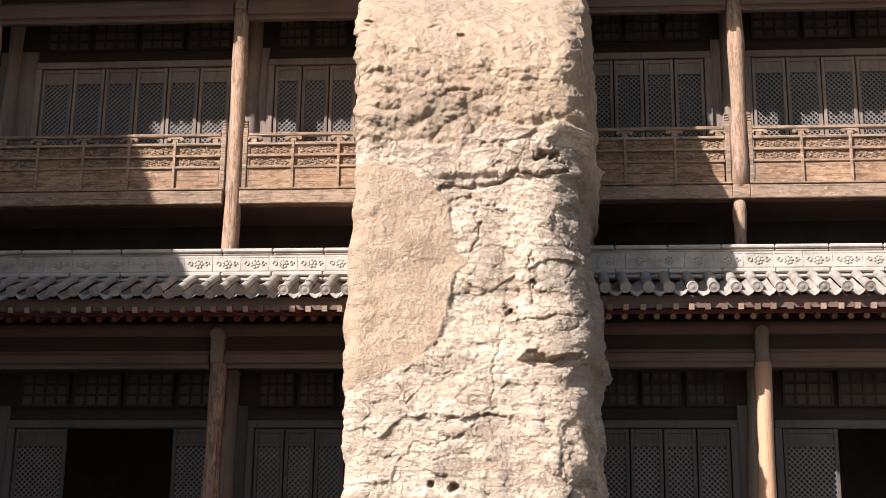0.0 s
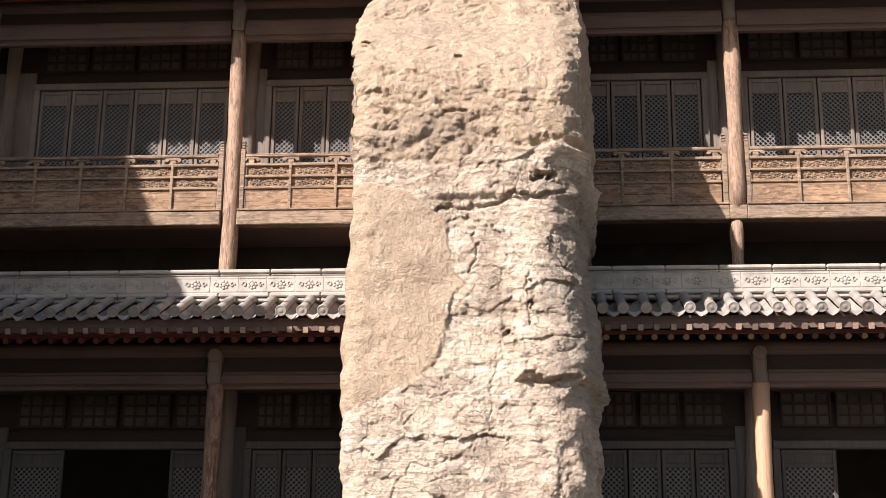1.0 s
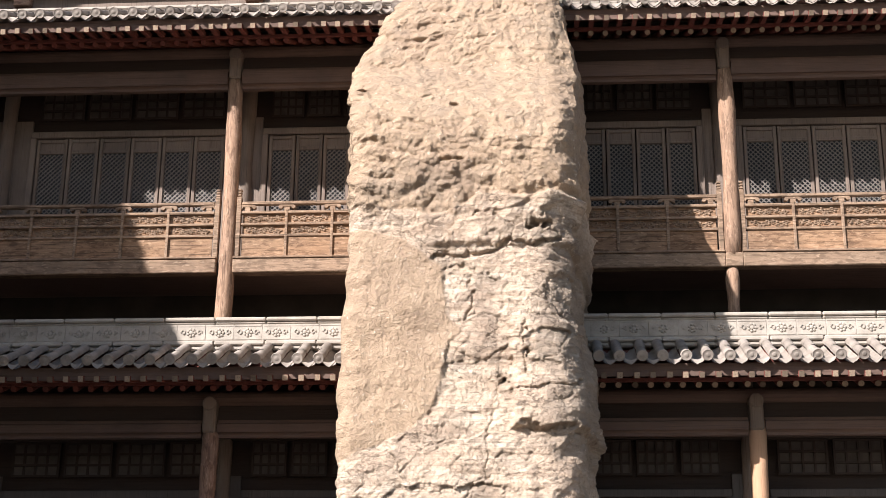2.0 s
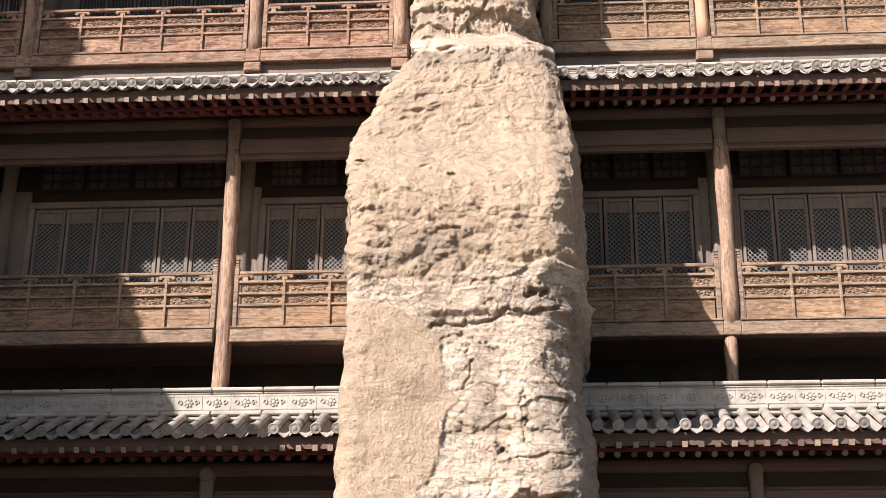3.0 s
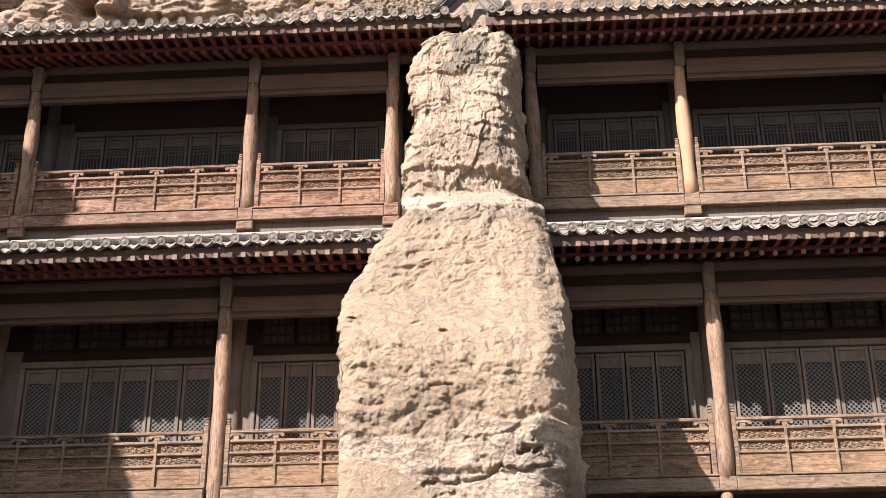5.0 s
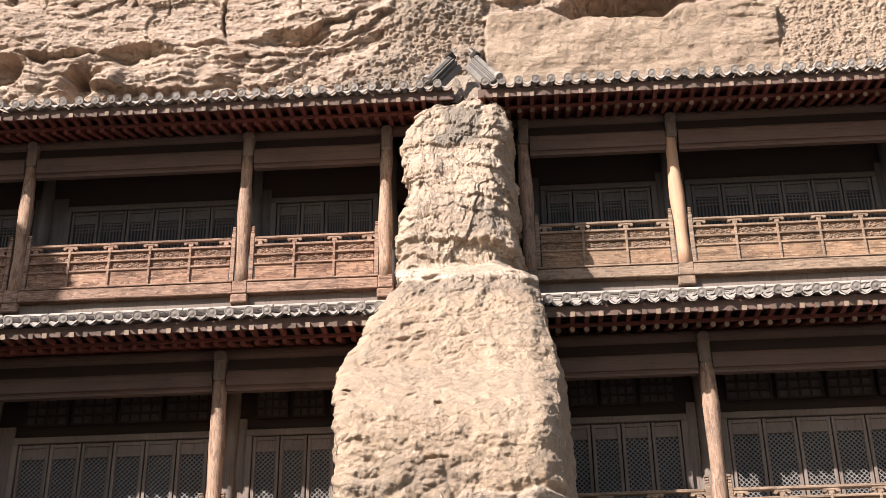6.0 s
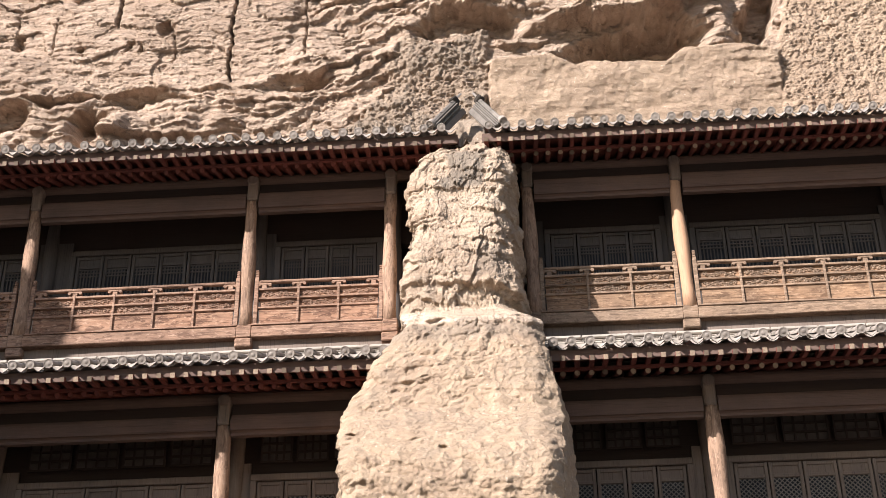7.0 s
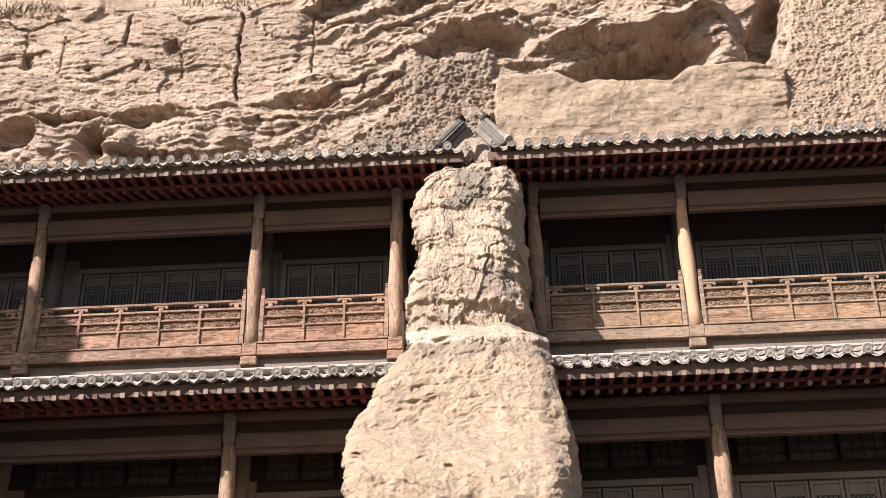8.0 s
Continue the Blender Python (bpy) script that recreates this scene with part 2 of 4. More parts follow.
def strip(bm, points, half_width, thickness, y):
    """A flat bar along points (x, z) in the plane y, of some thickness towards -y."""
    for (x0, z0), (x1, z1) in zip(points, points[1:]):
        d = Vector((x1 - x0, 0, z1 - z0))
        side = Vector((-d.z, 0, d.x)).normalized() * half_width
        quad = [Vector((x0, y, z0)) - side, Vector((x1, y, z1)) - side, Vector((x1, y, z1)) + side, Vector((x0, y, z0)) + side]
        front = [bm.verts.new(q - Vector((0, thickness, 0))) for q in quad]
        back = [bm.verts.new(q) for q in quad]
        bm.faces.new(front)
        for k in range(4):
            j = (k + 1) % 4
            bm.faces.new((front[k], back[k], back[j], front[j]))
    return bm


def plate(xs, zs, bar, thickness):
    """A pierced grid in one piece: bars centred on xs and zs, in the plane y = 0 and out towards -y."""
    cuts_x = sorted(c + o for c in xs for o in (-bar / 2, bar / 2))
    cuts_z = sorted(c + o for c in zs for o in (-bar / 2, bar / 2))
    bm = bmesh.new()
    grid = [[bm.verts.new((x, -thickness, z)) for z in cuts_z] for x in cuts_x]
    for i in range(len(cuts_x) - 1):
        for j in range(len(cuts_z) - 1):
            if i % 2 == 0 or j % 2 == 0:
                bm.faces.new((grid[i][j], grid[i + 1][j], grid[i + 1][j + 1], grid[i][j + 1]))
    made = bmesh.ops.extrude_face_region(bm, geom=bm.faces[:])["geom"]
    for v in made:
        if isinstance(v, bmesh.types.BMVert):
            v.co.y += thickness
    bmesh.ops.recalc_face_normals(bm, faces=bm.faces)
    return bm


# ---- ground ----
bm = bmesh.new()
bmesh.ops.create_grid(bm, x_segments=60, y_segments=60, size=400)
for v in bm.verts:
    v.co.z = 0.02 * noise.noise(v.co * 0.4)
ground = tagged(new("ground", to_mesh("ground", bm, GROUND)), "pale packed earth forecourt before the cliff temple", "ground", kind="structure")

# ---- the timber pavilions ----
TILE_PITCH, RAFTER_PITCH = 0.25, 0.187
STOREYS = [  # column plane, eave line, wall plane, height of the eave tips, underside and top of the lintel, underside of the railing beam, column foot
    dict(col=17.6, eave=16.52, wall=18.51, tip=5.854, lin=(5.14, 5.36), rail=None, foot=0.55, floor=0.55, door=4.53),
    dict(col=18.2, eave=17.17, wall=19.11, tip=10.775, lin=(10.09, 10.40), rail=7.44, foot=6.2, floor=7.6, door=9.77),
    dict(col=19.1, eave=18.02, wall=20.01, tip=15.005, lin=(14.33, 14.70), rail=12.08, foot=12.28, floor=12.25, door=14.2),
]
SHARED = {}


def shared(key, make):
    if key not in SHARED:
        SHARED[key] = make()
    return SHARED[key]


def column_mesh(height, seed, material=None, radius=0.108):
    bm = bmesh.new()
    turned(bm, [(radius + 0.012 * math.sin(seed + 1.3 * k) * (0 < k < 8) - 0.0012 * k, height * k / 8) for k in range(9)], 18)
    for v in bm.verts:
        v.co += Vector((noise.noise(v.co * 3 + Vector((seed, 0, 0))), noise.noise(v.co * 3 + Vector((0, seed, 0))), 0)) * 0.012
        v.co.x += 0.02 * math.sin(v.co.z * 0.9 + seed)
    return to_mesh("column", bm, material or WOOD_COLUMN, True)


def head_mesh():
    bm = box(bmesh.new(), -0.082, 0.082, -0.13, 0.1, -0.31, 0.05, 0.025)
    turned(bm, [(0.08, -0.15), (0.092, -0.13), (0.092, 0.1)], 16, axis="y", centre=(0, 0, 0.05))
    return to_mesh("column_head", bm, WOOD_DOOR)


def cover_tile_mesh(length, material=None):
    bm = bmesh.new()
    turned(bm, [(0.066, 0.0), (0.061, length)], 8, (0.0, math.pi), "y")
    turned(bm, [(0.05, 0.0), (0.048, length)], 8, (0.0, math.pi), "y")
    return to_mesh("cover_tile", bm, material or TILE, True)


def pan_tile_mesh(length):
    bm = bmesh.new()
    turned(bm, [(0.1, 0.0), (0.1, length)], 6, (1.15 * math.pi, 1.85 * math.pi), "y", (0, 0, 0.08))
    return to_mesh("pan_tile", bm, TILE, True)


def cap_mesh():
    bm = bmesh.new()
    turned(bm, [(0.062, 0.06), (0.067, 0.0), (0.066, -0.012), (0.059, -0.016), (0.054, -0.012), (0.028, -0.011), (0.02, -0.016), (0.004, -0.018)], 18, axis="y")
    return to_mesh("round_end_tile", bm, TILE)


def drip_mesh():
    bm = bmesh.new()
    top = [(x, 0.02 - 0.05 * math.cos(x / 0.1 * math.pi / 2)) for x in np.linspace(-0.1, 0.1, 9)]
    low = [(x, z - 0.018 - 0.042 * max(0.0, 1 - abs(x) / 0.09)) for x, z in top]
    front, back = [], []
    for (x, z), (u, w) in zip(top, low):
        front.append((bm.verts.new((x, -0.012, z)), bm.verts.new((u, -0.03, w))))
        back.append((bm.verts.new((x, 0.012, z)), bm.verts.new((u, -0.012, w))))
    for k in range(8):
        bm.faces.new((front[k][0], front[k][1], front[k + 1][1], front[k + 1][0]))
        bm.faces.new((back[k + 1][0], back[k + 1][1], back[k][1], back[k][0]))
        bm.faces.new((front[k][1], back[k][1], back[k + 1][1], front[k + 1][1]))
    return to_mesh("drip_tile", bm, TILE)


def flower_tile_mesh():
    """A ridge tile with a raised scrolling flower."""
    w, h = 0.35, 0.204
    bm = box(bmesh.new(), -w / 2, w / 2, -0.02, 0.03, 0, h, 0.003)
    for x0, x1, z0, z1 in ((-w / 2 + 0.012, w / 2 - 0.012, 0.012, 0.024), (-w / 2 + 0.012, w / 2 - 0.012, h - 0.024, h - 0.012)):
        box(bm, x0, x1, -0.025, -0.019, z0, z1)
    turned(bm, [(0.026, -0.019), (0.024, -0.036), (0.008, -0.042)], 10, axis="y", centre=(0, 0, h / 2))
    for k in range(7):
        a = 2 * math.pi * k / 7
        turned(bm, [(0.02, -0.019), (0.016, -0.032), (0.004, -0.036)], 7, axis="y", centre=(0.043 * math.cos(a), 0, h / 2 + 0.043 * math.sin(a)))
    for side in (-1, 1):
        scroll = [(side * (0.1 + (0.03 - 0.0024 * k) * math.cos(0.6 * k)), h / 2 + (0.045 - 0.0035 * k) * math.sin(0.6 * k)) for k in range(12)]
        strip(bm, scroll, 0.007, 0.014, -0.019)
    return to_mesh("flower_ridge_tile", bm, RIDGE)


def carved_mesh(width, height, seed, material):
    """A pierced carved panel: a scrolling stem with leaves on a thin board."""
    rng = random.Random(seed)
    bm = bmesh.new()
    w, h = width / 2, height / 2
    stem = [(-w * 0.86 + 2 * w * 0.86 * k / 14, h * 0.42 * math.sin(k * 0.9 + seed)) for k in range(15)]
    strip(bm, stem, 0.006, 0.012, 0.0)
    for k in range(1, 14):
        x, z = stem[k]
        side = -1 if k % 2 else 1
        turned(bm, [(rng.uniform(0.014, 0.026), 0.0), (0.016, -0.014), (0.004, -0.02)], 6, axis="y", centre=(x + rng.uniform(-0.012, 0.012), 0, max(-h * 0.75, min(h * 0.75, z + side * h * 0.5))))
        curl = [(x + 0.022 * math.cos(a), z - side * h * 0.2 + 0.02 * math.sin(a)) for a in (0, 1, 2, 3, 4, 5)]
        strip(bm, curl, 0.005, 0.014, 0.0)
    return to_mesh("carved_panel", bm, material)


def cloud_mesh(material):
    """The small cloud bracket between the handrail and the frame below."""
    bm = boxed(-0.1, 0.1, -0.03, 0.03, 0.04, 0.075, bevel=0.008)
    box(bm, -0.035, 0.035, -0.025, 0.025, -0.02, 0.045)
    for side in (-1, 1):
        turned(bm, [(0.027, -0.032), (0.027, 0.032)], 10, axis="y", centre=(side * 0.085, 0, 0.045))
    return to_mesh("cloud_bracket", bm, material)


def post_mesh(material):
    bm = boxed(-0.032, 0.032, -0.04, 0.04, 0.2, 1.08, bevel=0.006)
    for z in (1.08, 1.12, 1.16):
        box(bm, -0.027, 0.027, -0.034, 0.034, z + 0.006, z + 0.036, 0.008)
        box(bm, -0.018, 0.018, -0.022, 0.022, z - 0.002, z + 0.008)
    return to_mesh("railing_post", bm, material)


def railing(house, x0, x1, y, z, seed, tone):
    """A balustrade between two columns: beam, boarded lower row, two carved rows, handrail on cloud brackets."""
    rng = random.Random(seed)
    rail_wood, board_wood = RAIL_TONES[tone]
    width = x1 - x0
    count = 5 if width > 2.6 else 3
    beam = boxed(x0, x1, y - 0.1, y + 0.08, z, z + 0.19, bevel=0.012)
    bmesh.ops.subdivide_edges(beam, edges=[e for e in beam.edges if abs(e.verts[0].co.x - e.verts[1].co.x) > 1], cuts=14)
    for v in beam.verts:
        v.co += Vector((0, 0.008 * noise.noise(v.co * 2.5), 0.008 * noise.noise(v.co * 2.1 + Vector((7, 0, 0)))))
    rail = part("railing", beam, rail_wood, house, "weathered carved timber balustrade between columns")
    part("sill", boxed(x0, x1, y - 0.112, y + 0.05, z + 0.194, z + 0.222, bevel=0.006), rail_wood, rail)
    inner0, inner1 = x0 + 0.07, x1 - 0.07
    for x in (x0 + 0.035, x1 - 0.035):
        part("railing_post", shared(("post", tone), lambda: post_mesh(rail_wood)), rail_wood, rail, at=Matrix.Translation((x, y, z)))
    part("handrail", boxed(inner0, inner1, y - 0.035, y + 0.035, z + 0.965, z + 1.015, bevel=0.012), rail_wood, rail)
    for h, t in ((0.86, 0.02), (0.695, 0.018), (0.535, 0.018)):
        part("cross_rail", boxed(inner0, inner1, y - 0.032, y + 0.032, z + h - t, z + h + t, bevel=0.007), rail_wood, rail)
    step = (inner1 - inner0) / count
    for k in range(count + 1):
        x = inner0 + k * step
        if 0 < k < count:
            part("stile", boxed(x - 0.019, x + 0.019, y - 0.037, y + 0.03, z + 0.222, z + 0.9, bevel=0.006), rail_wood, rail)
        if k in (0, count):
            part("cloud_bracket", shared(("cloud", tone), lambda: cloud_mesh(rail_wood)), rail_wood, rail, at=Matrix.Translation((x + (0.08 if k == 0 else -0.08), y, z + 0.89)))
        else:
            part("cloud_bracket", shared(("cloud", tone), lambda: cloud_mesh(rail_wood)), rail_wood, rail, at=Matrix.Translation((x, y, z + 0.89)))
        if k < count:
            c = x + step / 2
            part("board", shared(("board", tone, round(step, 2)), lambda: to_mesh("board", boxed(-step / 2 + 0.018, step / 2 - 0.018, -0.008, 0.012, 0.222, 0.518), board_wood)), board_wood, rail, at=Matrix.Translation((c, y + 0.004 * rng.uniform(-1, 1), z)))
            for row, h in ((0, 0.778), (1, 0.615)):
                pattern = rng.randrange(4)
                part("carved_backing", shared(("back", tone, round(step, 2)), lambda: to_mesh("carved_backing", boxed(-step / 2 + 0.018, step / 2 - 0.018, 0.006, 0.014, -0.064, 0.064), board_wood)), board_wood, rail, at=Matrix.Translation((c, y + 0.006, z + h)))
                part("carved_panel", shared(("carved", tone, round(step, 2), pattern), lambda: carved_mesh(step - 0.04, 0.12, pattern, rail_wood)), rail_wood, rail, at=Matrix.Translation((c, y + 0.012, z + h)))


def leaf_frame_mesh(width, top, low, material):
    """A door leaf's stiles and rails; origin at the head's middle, z down to low."""
    w = width / 2
    bm = bmesh.new()
    for x in (-w + 0.026, w - 0.026):
        box(bm, x - 0.024, x + 0.024, -0.03, 0.025, low, 0.0, 0.006)
    for z in (-0.03, -0.2, low + 0.05, low + 0.85):
        box(bm, -w + 0.05, w - 0.05, -0.026, 0.02, z - 0.026, z + 0.026, 0.005)
    box(bm, -w + 0.05, w - 0.05, -0.004, 0.01, -0.175, -0.055)
    box(bm, -w + 0.05, w - 0.05, -0.004, 0.01, low + 0.07, low + 0.83)
    return to_mesh("door_leaf", bm, material)


def lattice_mesh(width, z0, z1, style):
    bm = bmesh.new()
    w = width / 2 - 0.05
    if style == "diamond":
        pitch, half = 0.068, 0.0062
        k0, k1 = int((z0 - 2 * w) / pitch) - 2, int((z1 + 2 * w) / pitch) + 2
        for k in range(k0, k1):
            for sign in (1, -1):
                c = k * pitch  # the bar's height at the middle of the leaf
                xa, xb = -w, w
                if sign > 0:
                    xa, xb = max(-w, z0 - c), min(w, z1 - c)
                else:
                    xa, xb = max(-w, c - z1), min(w, c - z0)
                if xb - xa > 0.01:
                    strip(bm, [(xa, c + sign * xa), (xb, c + sign * xb)], half, 0.012, 0.004 + 0.003 * sign)
    else:
        bm.free()
        bm = plate(np.linspace(-w, w, 8), (z0 + 0.02, z0 + 0.08, z0 + 0.14, z0 + 0.2, (z0 + z1) / 2, z1 - 0.14, z1 - 0.08, z1 - 0.02), 0.02, 0.014)
    return to_mesh("lattice", bm, WOOD_LATTICE if style == "diamond" else WOOD_SHADED_DOOR)


def door_row(house, x0, x1, s, style, opening=None):
    """A row of lattice door leaves across one bay, with the grid of paper lights above it."""
    y, top, low = s["wall"] - 0.06, s["door"], s["floor"] + 0.02
    # Only the middle storey's leaves get the door wood without painted shade.
    timber = WOOD_DOOR if style == "diamond" and s["rail"] else WOOD_SHADED_DOOR
    count = 6 if x1 - x0 > 2.6 else 4
    a, b = (x0 + 0.33, x1 - 0.31) if x0 > -6 else (x0 + 0.45, x1 - 0.29)
    if opening:
        count = 4
        a, b = (x0 + 0.68, x1 - 0.04) if x0 < 0 else (x0 + 0.33, x1 - 0.4)
    step = (b - a) / count
    for k in range(count):
        if opening and k in opening:
            continue
        c = a + (k + 0.5) * step
        size = (round(step, 3), round(low - top, 2), style)
        leaf = part("door_leaf", shared(("leaf",) + size, lambda: leaf_frame_mesh(step - 0.012, 0, low - top, timber)), timber, house, "grey-brown lattice door leaf", at=Matrix.Translation((c, y, top)))
        bars = part("lattice", shared(("lattice",) + size, lambda: lattice_mesh(step, low - top + 0.88, -0.226, style)), WOOD_DOOR, leaf, at=Matrix.Translation((c, y, top)))
        tagged(bars, kind="stuff")
        part("backing", shared(("pane",) + size, lambda: to_mesh("backing", boxed(-step / 2 + 0.04, step / 2 - 0.04, 0.02, 0.024, low - top + 0.86, -0.21), LATTICE_BACKING)), LATTICE_BACKING, leaf, at=Matrix.Translation((c, y, top)))
    frame = part("door_frame", boxed(a - 0.09, b + 0.09, y - 0.05, y + 0.06, top + 0.012, top + 0.11, bevel=0.01), timber, house)
    for x in (a - 0.05, b + 0.05):
        part("jamb", boxed(x - 0.045, x + 0.045, y - 0.05, y + 0.06, low, top + 0.012, bevel=0.008), timber, frame)
    for u, v in ((x0 + 0.08, a - 0.1), (b + 0.1, x1 - 0.08)):
        if v - u > 0.04:
            part("wall_panel", boxed(u, v, y + 0.01, y + 0.06, low, top + 0.3), timber, house)
    if style != "diamond":
        return
    # lights above the doors
    groups = 4 if b - a > 2.2 else 3
    wide = (b - a) / groups
    z0, z1 = top + 0.3, top + 0.72
    for g in range(groups):
        c = a + (g + 0.5) * wide
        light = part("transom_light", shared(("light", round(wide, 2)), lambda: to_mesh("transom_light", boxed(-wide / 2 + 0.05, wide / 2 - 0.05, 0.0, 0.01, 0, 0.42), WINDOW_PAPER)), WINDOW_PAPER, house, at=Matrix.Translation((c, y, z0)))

        def grid():
            w = wide / 2 - 0.045
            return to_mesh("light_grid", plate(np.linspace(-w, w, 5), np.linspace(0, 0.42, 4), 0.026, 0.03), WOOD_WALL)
        part("light_grid", shared(("grid", round(wide, 2)), grid), WOOD_WALL, light, at=Matrix.Translation((c, y - 0.002, z0)))


def roof(house, x0, x1, s, name, last):
    """An eave: two layers of rafters, boards, tile rows with end caps and drip tiles, and the ridge band above."""
    e, tip = s["eave"], s["tip"]
    slope, depth = 0.48, 2.6 if last else 0.8
    tilt = Matrix.Rotation(math.atan(slope), 4, "X")
    bm = bmesh.new()
    z = tip - 0.06
    ring = [(e + 0.124, z - 0.01), (e + 0.124, z - 0.065), (e + 0.6, z + 0.06), (e + depth, z + slope * (depth - 0.1)), (e + depth, z + slope * depth - 0.03)]
    for (ya, za), (yb, zb) in zip(ring, ring[1:] + ring[:1]):
        bm.faces.new([bm.verts.new(p) for p in ((x0, ya, za), (x1, ya, za), (x1, yb, zb), (x0, yb, zb))])
    for x in (x0, x1):
        bm.faces.new([bm.verts.new((x, y, w)) for y, w in ring])
    bmesh.ops.remove_doubles(bm, verts=bm.verts, dist=0.0005)
    bmesh.ops.recalc_face_normals(bm, faces=bm.faces)
    body = part(name, bm, WOOD_RED, house, "eave roof of grey barrel tiles on red rafters")
    part("fascia", boxed(x0, x1, e + 0.09, e + 0.12, z - 0.15, z + 0.0), WOOD_BEAM, body)
    low = part("soffit", boxed(x0, x1, e + 0.42, e + 0.46, z - 0.135, z - 0.09), WOOD_RED, body)
    bm = bmesh.new()
    for ya, za, yb, zb in ((e + 0.46, tip - 0.165, e + 1.75, tip + 0.42),):
        box(bm, x0, x1, 0, math.hypot(yb - ya, zb - za), 0, 0.02)
        bmesh.ops.transform(bm, matrix=Matrix.Translation((0, ya, za)) @ Matrix.Rotation(math.atan2(zb - za, yb - ya), 4, "X"), verts=bm.verts)
    part("soffit_board", bm, WOOD_RED, body)
    # rafters
    flying = shared("flying", lambda: to_mesh("flying_rafter", boxed(-0.033, 0.033, 0.0, 0.75, -0.038, 0.034, bevel=0.005), WOOD_RED))
    round_rafter = shared("round", lambda: to_mesh("rafter", turned(bmesh.new(), [(0.038, 0.0), (0.042, 0.05), (0.042, 1.4)], 10, axis="y"), WOOD_RED, False))
    end_square = shared("end_square", lambda: to_mesh("rafter_end", boxed(-0.031, 0.031, -0.003, 0.0, -0.036, 0.032), WOOD_END))
    end_wood = WOOD_RED if x1 < 0 else WOOD_END
    end_round = shared(("end_round", x1 < 0), lambda: to_mesh("rafter_end", turned(bmesh.new(), [(0.036, -0.004), (0.0365, 0.0)], 12, axis="y"), end_wood))
    rng = random.Random(int(tip * 100) + int(x0 * 10))
    count = int((x1 - x0) / RAFTER_PITCH)
    for k in range(count):
        x = x0 + 0.06 + k * RAFTER_PITCH + rng.uniform(-0.008, 0.008)
        m = Matrix.Translation((x, e + 0.045 + rng.uniform(-0.01, 0.01), tip - 0.205)) @ Matrix.Rotation(math.atan(0.22), 4, "X")
        ob = part("flying_rafter", flying, WOOD_RED, body, at=m)
        part("flying_rafter_end", end_square, WOOD_END, body, at=m)
        m = Matrix.Translation((x, e + 0.45 + rng.uniform(-0.012, 0.012), tip - 0.228)) @ Matrix.Rotation(math.atan(0.45), 4, "X")
        part("rafter", round_rafter, WOOD_RED, body, at=m)
        part("rafter_end", end_round, WOOD_END, body, at=m)
    # tiles
    length = 0.29
    cover, pan = shared("cover", lambda: cover_tile_mesh(length)), shared("pan", lambda: pan_tile_mesh(length))
    cap, drip = shared("cap", cap_mesh), shared("drip", drip_mesh)
    rows = int((x1 - x0) / TILE_PITCH)
    courses = 9 if last else 3
    for k in range(rows):
        x = x0 + 0.12 + k * TILE_PITCH + rng.uniform(-0.012, 0.012)
        base = Matrix.Translation((x, e, tip)) @ Matrix.Rotation(rng.uniform(-0.03, 0.03), 4, "Z") @ tilt
        part("round_end_tile", cap, TILE, body, at=Matrix.Translation((0, -0.035, 0.004)) @ base @ Matrix.Rotation(rng.uniform(-0.06, 0.06), 4, "X"))
        gap = Matrix.Translation((x + TILE_PITCH / 2, e, tip)) @ tilt
        part("drip_tile", drip, TILE, body, at=Matrix.Translation((x + TILE_PITCH / 2 + rng.uniform(-0.006, 0.006), e - 0.005, tip - 0.015)) @ Matrix.Rotation(rng.uniform(-0.05, 0.05), 4, "Y"))
        for c in range(courses):
            part("cover_tile", cover, TILE, body, at=base @ Matrix.Translation((rng.uniform(-0.004, 0.004), 0.02 + c * (length - 0.01), 0.004 * (c % 2))))
            part("pan_tile", pan, TILE, body, at=gap @ Matrix.Translation((0, c * (length - 0.03), -0.07 - 0.004 * (c % 2))))
    if not last:
        y, z = (e + 0.72, tip + 0.3) if tip < 8 else (e + 0.62, tip + 0.0)
        band = part("ridge_band", boxed(x0, x1, y, y + 0.2, z, z + 0.4), RIDGE, house, "grey clay ridge band with raised flower tiles")
        count = int((x1 - x0) / 0.62)
        wide = (x1 - x0) / count
        for h0, h1, out in ((0.0, 0.055, 0.04), (0.055, 0.115, 0.07), (0.325, 0.36, 0.035), (0.36, 0.415, 0.06)):
            mould = shared(("mould", round(wide, 3), h0), lambda: to_mesh("moulding", boxed(-wide / 2 + 0.003, wide / 2 - 0.003, -out, -0.001, h0 + 0.002, h1 - 0.002, bevel=0.014), RIDGE))
            for k in range(count):
                part("moulding", mould, RIDGE, band, at=Matrix.Translation((x0 + (k + 0.5) * wide, y + rng.uniform(-0.0015, 0.0015), z)))
        flower = shared("flower", flower_tile_mesh)
        for k in range(int((x1 - x0) / 0.352)):
            part("flower_tile", flower, RIDGE, band, at=Matrix.Translation((x0 + 0.176 + k * 0.352, y - 0.012 + rng.uniform(-0.003, 0.003), z + 0.12)))
    return body


